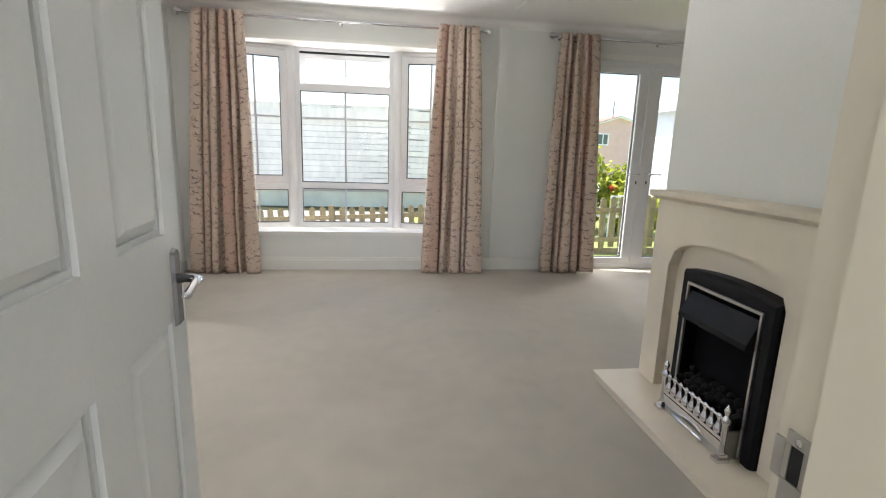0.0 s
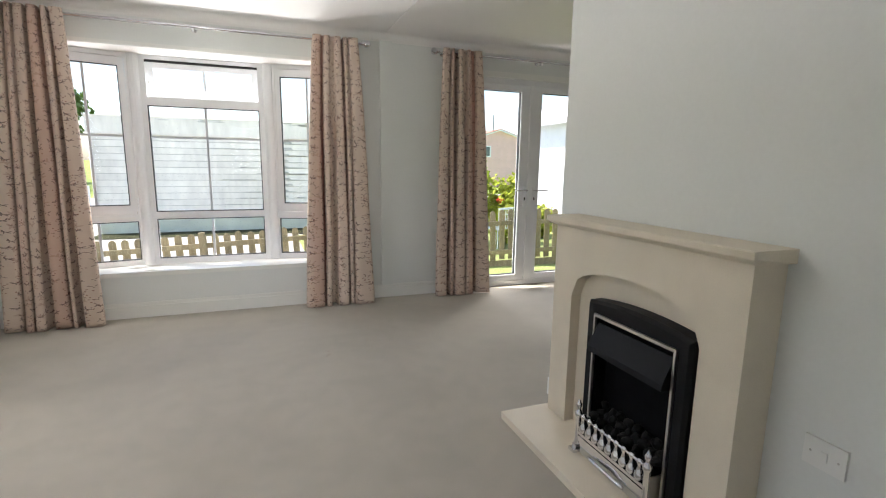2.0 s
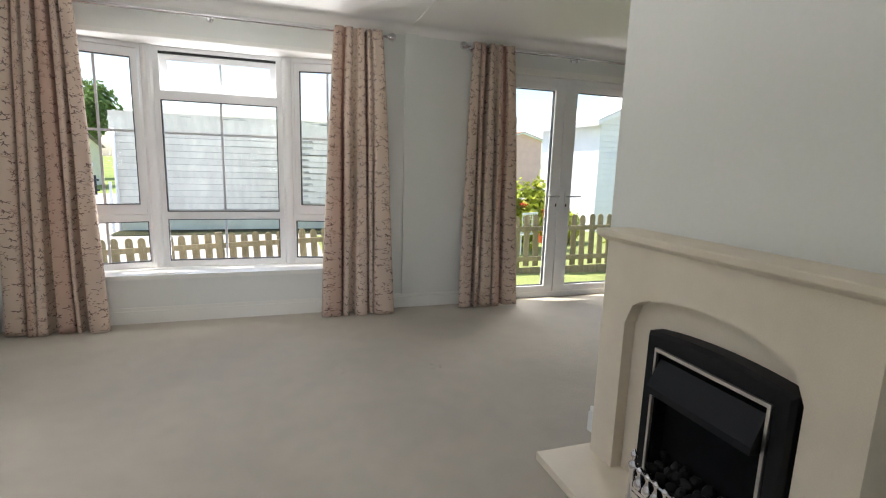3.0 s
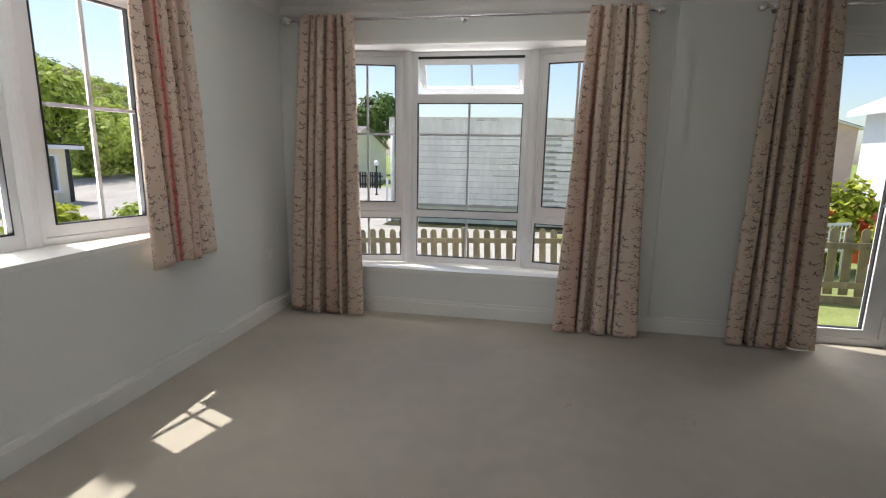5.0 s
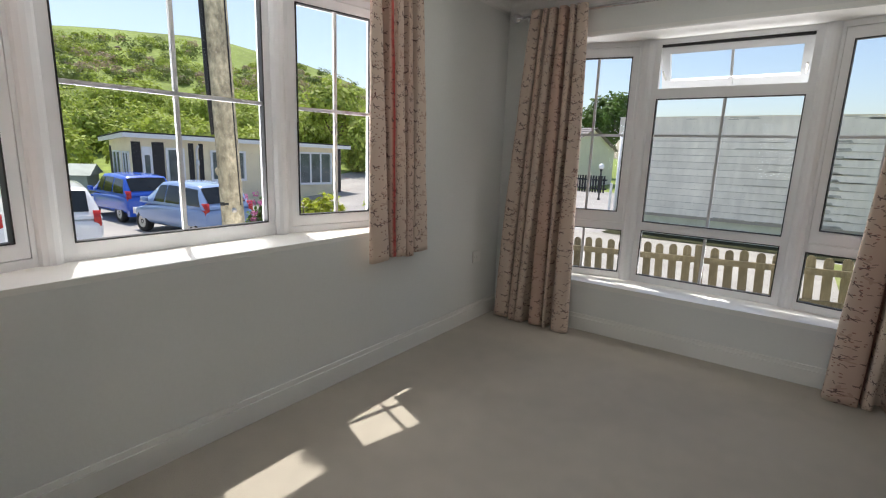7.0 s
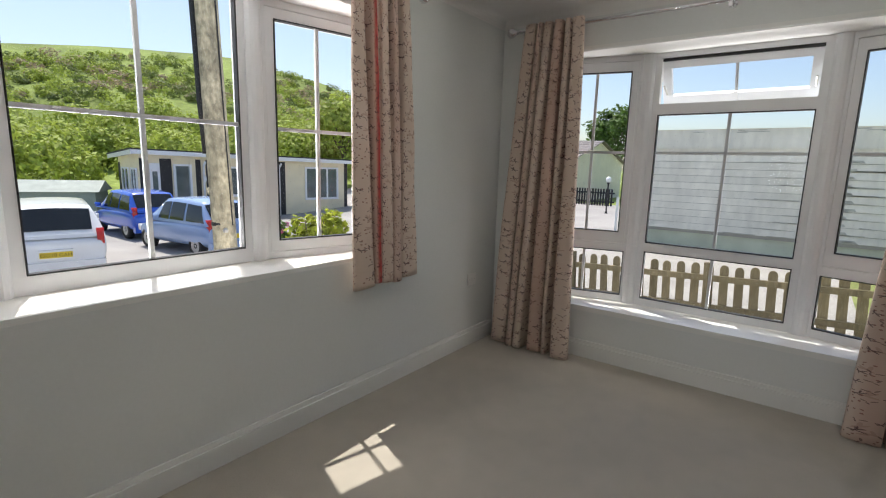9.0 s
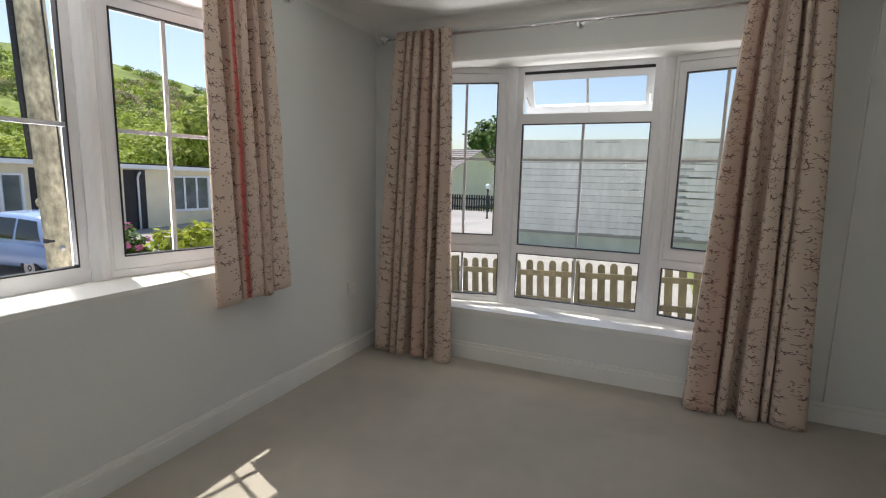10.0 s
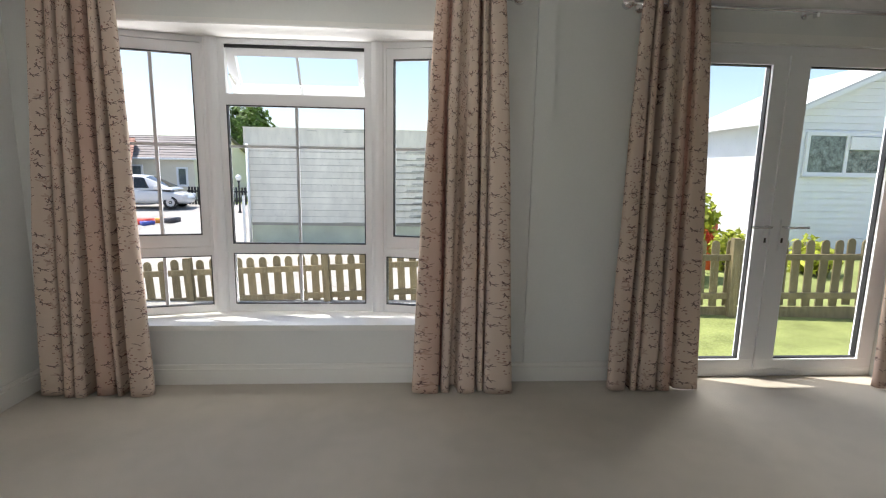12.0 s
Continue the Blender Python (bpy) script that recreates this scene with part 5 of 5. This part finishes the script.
house_window(h, 5.2, 6.6, 1.05, 2.0, -0.002, 2)
# far homes
h = gable_home("far_house", "pinkish far house with a brown gable roof", pose(17.3, 38.0, -0.6), 3.7, 6.0, 4.22, 4.78, PINKWALL, REDROOF, None, False)
house_window(h, 0.15, 1.0, 2.6, 3.35, -0.002, 2)
part("mast", tube([(1.5, 0.5, 4.6), (1.5, 0.5, 6.0)], 0.035, 6), RUBBER, h, "thin dark mast")
h = gable_home("far_house", "pale blue-grey home with a red-brown tiled roof", pose(-19.5, 23.5, -1.0, 0, 0, 25), 7.0, 6.0, 2.6, 3.7, BLUEWALL, REDROOF)
house_window(h, 4.6, 5.6, 1.2, 2.1, -0.002, 2)


def panel_home():
    """The cream and black low-roofed home across the street; its front runs along local x."""
    H = thing("park_home", "cream flat-roofed park home with black boarding and white downpipes", "house", pose(-20.37, 9.85, -1.64, 0, 0, 82))
    L, D = 9.4, 3.3
    bm = bmesh.new()
    v = [bm.verts.new(p) for p in ((0, 0, 0.35), (L, 0, 0.35), (L, D, 0.35), (0, D, 0.35), (0, 0, 3.10), (L, 0, 2.93), (L, D, 2.75), (0, D, 2.92))]
    for q in ((3, 2, 1, 0), (4, 5, 6, 7), (0, 1, 5, 4), (1, 2, 6, 5), (2, 3, 7, 6), (3, 0, 4, 7)):
        bm.faces.new([v[i] for i in q])
    part("wall", bm, CREAMWALL, H)
    part("plinth", box(0.02, L - 0.02, 0.02, D - 0.1, 0.0, 0.345), DARKTIMBER, H)

    def slab(name, y0, y1, lift, thick, mat, label, x0=-0.30, x1=L + 0.35):
        b = bmesh.new()
        zz = lambda x, y: 3.10 - 0.018 * x - 0.052 * y + lift
        c = [(x0, y0), (x1, y0), (x1, y1), (x0, y1)]
        w = [b.verts.new((x, y, zz(x, y))) for x, y in c] + [b.verts.new((x, y, zz(x, y) + thick)) for x, y in c]
        for q in ((3, 2, 1, 0), (4, 5, 6, 7), (0, 1, 5, 4), (1, 2, 6, 5), (2, 3, 7, 6), (3, 0, 4, 7)):
            b.faces.new([w[i] for i in q])
        part(name, b, mat, H, label)

    slab("roof", -0.35, D + 0.2, 0.004, 0.08, FELT_GLARE, "flat pale roof")
    slab("fascia", -0.39, -0.352, -0.07, 0.16, UPVC, "white fascia board")
    slab("fascia", -0.35, D + 0.2, -0.07, 0.16, UPVC, "white fascia board", -0.34, -0.302)
    slab("roof_edge", -0.40, D + 0.2, 0.104, 0.04, DARKTIMBER, "black roof edging", -0.36)
    for a, b in ((0.0, 0.31), (0.70, 1.12), (2.02, 2.22), (2.42, 2.60), (5.10, 5.95), (9.20, 9.38)):
        part("black_panel", box(a, b, -0.02, -0.001, 0.36, 2.90), DARKTIMBER, H, "black boarding strip")
    part("black_panel", box(-0.02, -0.001, D - 0.30, D - 0.02, 0.36, 2.70), DARKTIMBER, H, "black boarding strip")
    part("black_panel", box(-0.02, -0.001, 0.0, D - 0.31, 0.36, 1.0), DARKTIMBER, H, "black boarding strip")
    house_window(H, 1.25, 1.78, 0.75, 2.62, -0.002, 1)
    house_window(H, 2.95, 4.30, 1.44, 2.56, -0.002, 3)
    house_window(H, 7.05, 8.75, 1.20, 2.60, -0.002, 3)
    dr = part("door", box(0.33, 0.69, -0.04, -0.001, 0.38, 2.72), UPVC, H, "white glazed front door", bevel=0.01)
    part("pane", box(0.42, 0.60, -0.047, -0.0405, 0.9, 2.4), DARKGLASS, dr)
    for x in (2.31, 5.62):
        part("downpipe", tube([(x, -0.30, 2.80), (x, -0.12, 2.66), (x, -0.08, 2.55), (x, -0.08, 0.1)], 0.045, 8), UPVC, H, smooth=True)
    part("wall_lamp", lathe([(0.05, 2.0), (0.07, 2.05), (0.07, 2.2), (0.03, 2.25)], 10, Matrix.Translation((2.31, -0.16, 0))), UPVC, H, smooth=True)
    # the short end with its two windows
    for a, b in ((0.40, 1.10), (1.60, 2.60)):
        w = part("window", box(-0.03, -0.001, a, b, 1.35, 2.45), DARKGLASS, H, "white framed end window")
        fr = bmesh.new()
        for y0, y1, z0, z1 in ((a - 0.07, b + 0.07, 1.28, 1.35), (a - 0.07, b + 0.07, 2.45, 2.52), (a - 0.07, a, 1.351, 2.449), (b, b + 0.07, 1.351, 2.449), ((a + b) / 2 - 0.04, (a + b) / 2 + 0.04, 1.351, 2.449)):
            box(-0.06, -0.0005, y0, y1, z0, z1, fr)
        part("frame", fr, UPVC, w)


panel_home()


def shed():
    s = thing("garden_shed", "small grey-green garden shed with a pale roof", "shed", pose(-23.0, 6.5, -1.42, 0, 0, 60))
    part("wall", box(0, 2.6, 0, 2.0, 0, 1.35), material("sage_shed_paint", (0.27, 0.33, 0.27), 0.8, mottle=0.1, scale=3), s)
    bm = bmesh.new()
    v = [bm.verts.new(p) for p in ((-0.15, -0.15, 1.351), (2.75, -0.15, 1.351), (2.75, 2.15, 1.351), (-0.15, 2.15, 1.351), (-0.15, 1.0, 1.75), (2.75, 1.0, 1.75))]
    for q in ((3, 2, 1, 0), (0, 1, 5, 4), (4, 5, 2, 3), (0, 4, 3), (1, 2, 5)):
        bm.faces.new([v[i] for i in q])
    part("roof", bm, material("grey_shed_roof", (0.36, 0.40, 0.36), 0.8, mottle=0.12, scale=3), s)


shed()


# ---- telegraph pole ----
def telegraph_pole():
    wood = material("pole_wood", (0.37, 0.325, 0.23), 0.9, mottle=0.42, scale=9, stretch=(1.0, 1.0, 0.55), grain=0.32, grain_scale=34, bump=0.6, bump_scale=25)
    x, y = -4.05, 4.25
    zg = ground_z(x, y)
    p = thing("telegraph_pole", "weathered wooden telegraph pole with black cable conduit", "pole", pose(x, y, zg, 0.4, -2.4, 0))
    part("shaft", tube([(0, 0, -0.3), (0.004, 0, 1.2), (-0.003, 0, 2.6), (0, 0, 4.2), (0, 0, 8.0)], [0.106, 0.102, 0.097, 0.091, 0.076], 16), wood, p, smooth=True)
    part("conduit", tube([(-0.06, -0.085, 1.95), (-0.075, -0.09, 2.4), (-0.085, -0.075, 8.0)], 0.026, 8), RUBBER, p, "black cable conduit", smooth=True)
    part("cable", tube([(0.1, 0.02, 8.0), (0.095, 0.03, 2.2), (0.10, 0.03, 1.3)], 0.006, 6), RUBBER, p, smooth=True)
    part("strap", lathe([(0.102, 1.30), (0.104, 1.31), (0.104, 1.325), (0.102, 1.335)], 16), RUBBER, p, "black strap", smooth=True)
    part("clip", lathe([(0.02, 0), (0.024, 0.02), (0.012, 0.04)], 8, Matrix.Translation((0.10, -0.04, 1.24))), BRUSHED, p)
    part("knot", lathe([(0.05, 0), (0.035, 0.02), (0.012, 0.035)], 10, Matrix.Translation((-0.075, -0.055, 1.62)) @ Euler((radians(70), 0, radians(-40))).to_matrix().to_4x4()), wood, p, "split knot in the wood", smooth=True)


telegraph_pole()


# ---- cars ----
def car(label, m, L, W, H, paint, plate_text="", plate_col=(0.75, 0.55, 0.03)):
    """A hatchback along +x, origin on the ground under its middle."""
    c = thing("car", label, "car", m, "parked cars")
    body_m = material("car_paint", paint, 0.22, 0.0, mottle=0.02, scale=3)
    body_m.node_tree.nodes["Principled BSDF"].inputs["Coat Weight"].default_value = 0.6
    hl, belt = L / 2, H * 0.60
    #        x,        belt z,      half width at the belt, lower z
    st = [(-hl, belt * 0.80, W * 0.42, H * 0.115), (-hl + 0.05, belt * 0.98, W * 0.475, H * 0.115), (-hl * 0.70, belt, W * 0.5, H * 0.10), (0, belt * 0.98, W * 0.5, H * 0.10), (hl * 0.42, belt * 0.95, W * 0.5, H * 0.10), (hl * 0.86, belt * 0.80, W * 0.47, H * 0.115), (hl, belt * 0.58, W * 0.38, H * 0.14)]
    bm = bmesh.new()
    rings = []
    for x, zt, w, zl in st:
        zm = (zt + zl) * 0.5
        half = [(w * 0.90, zl), (w, zm), (w * 0.985, zt * 0.93), (w * 0.90, zt)]
        rings.append([bm.verts.new((x, y, z)) for y, z in half] + [bm.verts.new((x, -y, z)) for y, z in half[::-1]])
    for a, b in zip(rings, rings[1:]):
        for i in range(8):
            j = (i + 1) % 8
            bm.faces.new((a[i], a[j], b[j], b[i]))
    bm.faces.new(rings[0]), bm.faces.new(rings[-1][::-1])
    bd = part("body", bm, body_m, c, smooth=True)
    sub = bd.modifiers.new("round", "SUBSURF")
    sub.levels = sub.render_levels = 2
    # cabin: rows from rear to front, each leaning from the belt line to the roof
    tall = (H - belt * 0.94) * 0.9
    rows = [(-hl + 0.06, -hl + 0.08, tall), (-hl + 0.12, -hl + 0.46, 0.05), (-hl * 0.35, -hl * 0.35, 0.0), (0.0, -0.03, -0.012), (hl * 0.28, hl * 0.14, 0.012), (hl * 0.70, hl * 0.68, tall)]
    wb, wr = W * 0.465, W * 0.36

    def skin(k, s, lift=0.0):
        """A point of the cabin's skin: k along the rows, s from one belt line (-1) over the roof to the other (1)."""
        i = min(int(k), len(rows) - 2)
        f = k - i
        lo, up, drop = [rows[i][q] + (rows[i + 1][q] - rows[i][q]) * f for q in range(3)]
        h = min((1 - abs(s)) / 0.55, 1.0)
        inner = max(0.0, 0.45 - abs(s)) / 0.45
        z = belt * 0.94 + (H - drop - belt * 0.94) * (h * 0.95 + 0.05 * math.sin(inner * math.pi / 2))
        y = (wb + (wr - wb) * h ** 1.5) * (1.0 if abs(s) >= 0.45 else abs(s) / 0.45)
        x = lo + (up - lo) * h
        p = Vector((x, math.copysign(y, s), z))
        mid = Vector((0, 0, belt))
        return p + (p - mid).normalized() * lift

    def shell(k0, k1, s0, s1, name, mat, label, lift, nk=6, ns=6):
        b = bmesh.new()
        g = [[b.verts.new(skin(k0 + (k1 - k0) * i / nk, s0 + (s1 - s0) * j / ns, lift)) for j in range(ns + 1)] for i in range(nk + 1)]
        for i in range(nk):
            for j in range(ns):
                b.faces.new((g[i][j], g[i + 1][j], g[i + 1][j + 1], g[i][j + 1]))
        part(name, b, mat, c, label, smooth=True)

    shell(0, 5, -1, 1, "cabin", body_m, "", 0.0, 20, 22)
    bm = bmesh.new()
    for k in (0, 5):
        bm.faces.new([bm.verts.new(skin(k, -1 + 2 * q / 22)) for q in range(23)])
    part("cabin_end", bm, body_m, c)
    for s in (1, -1):
        for k0, k1 in ((1.05, 1.85), (1.95, 2.94), (3.04, 4.05)):
            shell(k0, k1, s * 0.93, s * 0.53, "side_window", CARGLASS, "dark car glass", 0.012)
    shell(0.16, 0.90, -0.43, 0.43, "rear_window", CARGLASS, "dark car glass", 0.016)
    shell(4.12, 4.90, -0.43, 0.43, "windscreen", CARGLASS, "dark car glass", 0.012)
    red = material("red_lamp_lens", (0.50, 0.03, 0.025), 0.2)
    lens = material("clear_lamp_lens", (0.7, 0.72, 0.75), 0.15)
    for s in (1, -1):
        b = box(-hl + 0.05, -hl + 0.25, s * W * 0.41 - 0.075, s * W * 0.41 + 0.05, belt * 0.78, belt * 1.12)
        part("tail_light", b, red, c, "red tail light", bevel=0.03, smooth=True)
        part("headlight", box(hl * 0.80, hl * 0.95, s * W * 0.36 - 0.12, s * W * 0.36 + 0.12, belt * 0.52, belt * 0.72), lens, c, "clear headlight", bevel=0.03, smooth=True)
        part("mirror", box(hl * 0.40, hl * 0.48, s * W * 0.53 - 0.08, s * W * 0.53 + 0.06, belt, belt + 0.13), body_m, c, bevel=0.03, smooth=True)
    part("bumper", box(-hl - 0.05, -hl + 0.12, -W * 0.44, W * 0.44, H * 0.15, H * 0.27), body_m, c, "painted rear bumper", bevel=0.03)
    pl = part("number_plate", box(-hl - 0.062, -hl - 0.0505, -0.26, 0.26, H * 0.33, H * 0.33 + 0.115), material("yellow_plate", plate_col, 0.4), c, "yellow number plate")
    part("plate_mount", box(-hl - 0.05, -hl + 0.06, -0.28, 0.28, H * 0.31, H * 0.43), body_m, c)
    if plate_text:
        cu = bpy.data.curves.new("plate_text", "FONT")
        cu.body, cu.size, cu.align_x, cu.extrude = plate_text, 0.10, "CENTER", 0.001
        cu.materials.append(BLACK)
        tx = new("plate_text", cu)
        tx.parent = pl
        tx.matrix_basis = pose(-hl - 0.064, 0, H * 0.33 + 0.022, 90, 0, -90)
    tyre = material("tyre_rubber", (0.02, 0.02, 0.021), 0.8)
    rim = material("alloy_rim", (0.5, 0.5, 0.52), 0.3, 0.8)
    rr = H * 0.195
    for x in (-hl * 0.64, hl * 0.66):
        for s in (1, -1):
            mtx = Matrix.Translation((x, s * (W * 0.5 - 0.155), rr)) @ Euler((radians(-90 * s), 0, 0)).to_matrix().to_4x4()
            w = part("wheel", lathe([(rr * 0.62, -0.09), (rr * 0.95, -0.09), (rr, -0.06), (rr, 0.075), (rr * 0.94, 0.105), (rr * 0.66, 0.105), (rr * 0.62, 0.09)], 22, mtx), tyre, c, "black tyre", smooth=True)
            part("rim", lathe([(rr * 0.62, 0.0), (rr * 0.61, 0.098), (rr * 0.5, 0.104), (rr * 0.15, 0.085), (rr * 0.08, 0.1)], 14, mtx), rim, w, "alloy rim")
    return c


car("white sport utility car parked tail towards the window", pose(-13.7, 5.28, ground_z(-13.7, 5.28) + 0.09, 0, 0, 168), 4.3, 1.82, 1.56, (0.78, 0.79, 0.80), "OO10 GAH")
car("bright blue small hatchback parked by the park home", pose(-17.8, 8.65, ground_z(-17.8, 8.65) + 0.09, 0, 0, 180), 3.45, 1.62, 1.48, (0.03, 0.11, 0.55))
car("pale metallic blue small hatchback with red tail lights", pose(-13.55, 8.55, ground_z(-13.55, 8.55) + 0.09, 0, 0, 186), 3.5, 1.60, 1.48, (0.27, 0.38, 0.62))
car("silver car parked before the bungalow", pose(-11.4, 24.3, ground_z(-11.4, 24.3) + 0.09, 0, 0, 8), 4.2, 1.75, 1.45, (0.62, 0.63, 0.65))

# planting by the park home
bush(-8.55, 8.75, 1.65, 0.85, "yellow-green leafy shrub across the street", 31, LIMELEAF, 2400, 0.085)
bush(-9.6, 8.35, 1.5, 0.62, "green shrub with pink blooms across the street", 32, LEAF, 1600, 0.07, PINK)
bush(-9.3, 12.2, 1.3, 1.0, "green hedge bush across the street", 33, WOODLEAF, 2200, 0.08)
bush(-9.0, 14.6, 1.2, 1.1, "green hedge bush across the street", 34, WOODLEAF, 2200, 0.08)
bush(-10.6, 25.6, 0.9, 0.7, "low green bush before the bungalow", 35, LEAF, 1200, 0.08)


def toys():
    cols = ((0.7, 0.08, 0.05), (0.75, 0.30, 0.03), (0.08, 0.12, 0.45), (0.05, 0.05, 0.06))
    for k, (dx, dy, s) in enumerate(((0, 0, 0.28), (0.55, 0.2, 0.22), (0.25, -0.25, 0.2), (0.95, 0.1, 0.24))):
        x, y = -9.3 + dx, 20.4 + dy
        b = box(-s, s, -s * 0.7, s * 0.7, 0, s * 0.7)
        o = part("garden_toy", b, material("toy_plastic", cols[k], 0.4), bevel=0.06, smooth=True)
        o.matrix_basis = pose(x, y, ground_z(x, y) + 0.091, 0, 0, k * 25)
        tagged(o, ("red", "orange", "dark blue", "black")[k] + " plastic garden toy lying on the tarmac", "toy", "garden toys")


toys()


def garden_lamp():
    x, y = -6.7, 22.8
    g = thing("garden_lamp", "short dark garden lamp post with a white globe", "lamp", pose(x, y, ground_z(x, y) + 0.09))
    part("post", lathe([(0.07, 0), (0.05, 0.06), (0.035, 0.1), (0.035, 1.25), (0.06, 1.28), (0.06, 1.32)], 12), DARKTIMBER, g, smooth=True)
    part("globe", lathe([(0.05, 1.325), (0.10, 1.37), (0.12, 1.44), (0.10, 1.51), (0.05, 1.555), (0.01, 1.565)], 14), UPVC, g, "white globe shade", smooth=True)


garden_lamp()


def dark_fence():
    """The dark low palings before the bungalow."""
    x0, y0 = -10.4, 26.6
    f = thing("paling_fence", "dark-stained low paling fence before the bungalow", "fence", pose(x0, y0, ground_z(x0, y0)))
    first = None
    for k in range(20):
        if first is None:
            first = part("paling", box(-0.045, 0.045, 0, 0.02, 0.0, 0.95), DARKTIMBER, f)
        else:
            same("paling", first, f, pose(k * 0.14, 0, 0))
    for z in (0.25, 0.7):
        part("rail", box(-0.1, 2.8, 0.021, 0.06, z, z + 0.08), DARKTIMBER, f)


dark_fence()


def lattice_chair():
    c = thing("garden_chair", "white slatted metal garden chair behind the fence", "chair", pose(4.85, 10.0, -0.54, 0, 0, 205))
    w = WHITECLAD
    for x in (-0.22, 0.22):
        for y in (-0.2, 0.2):
            part("leg", tube([(x, y, 0), (x * 0.95, y * 0.95, 0.44)], 0.013, 8), w, c)
    st = part("seat", box(-0.25, 0.25, -0.23, -0.19, 0.44, 0.46), w, c)
    for k in range(1, 6):
        part("slat", box(-0.25, 0.25, -0.23 + 0.08 * k, -0.19 + 0.08 * k, 0.44, 0.46), w, st)
    bk = part("backrest", box(-0.25, 0.25, 0.215, 0.235, 0.86, 0.90), w, c)
    for k in range(7):
        part("slat", tube([(-0.24 + 0.08 * k, 0.225, 0.46), (-0.24 + 0.08 * k, 0.225, 0.865)], 0.009, 6), w, bk)
    for z in (0.56, 0.66, 0.76):
        part("slat", tube([(-0.24, 0.225, z), (0.24, 0.225, z)], 0.008, 6), w, bk)


lattice_chair()
gas = lathe([(0.15, 0), (0.17, 0.03), (0.17, 0.95), (0.13, 1.08), (0.05, 1.14), (0.05, 1.22)], 18)
o = part("gas_bottle", gas, material("red_orange_paint", (0.62, 0.09, 0.03), 0.45, mottle=0.08, scale=5), smooth=True)
o.matrix_basis = pose(6.15, 11.2, -0.545)
tagged(o, "tall red-orange gas bottle beside the shrub", "gas bottle")
picket_fence(pose(0, 8.8, -0.63, 0, -2.6, 0), "weathered low wooden picket fence with rounded tops", 0.81, -4.2, 42, (0.22, 0.60), 4)
picket_fence(pose(2.75, 8.26, -0.515, 0, -1.6, -5.5), "weathered wooden picket fence beside the lawn", 0.96, 0.1, 56, (0.20, 0.70), 9)

# overhead wires
w = thing("overhead_wire", "thin dark overhead wire from the pole", "wire", pose(-3.86, 4.12, 7.0))
part("wire", tube([(0, 0, 0.0), (-6, 12, -0.55), (-13, 26, -0.5), (-24, 48, 0.4)], 0.008, 5), RUBBER, w)
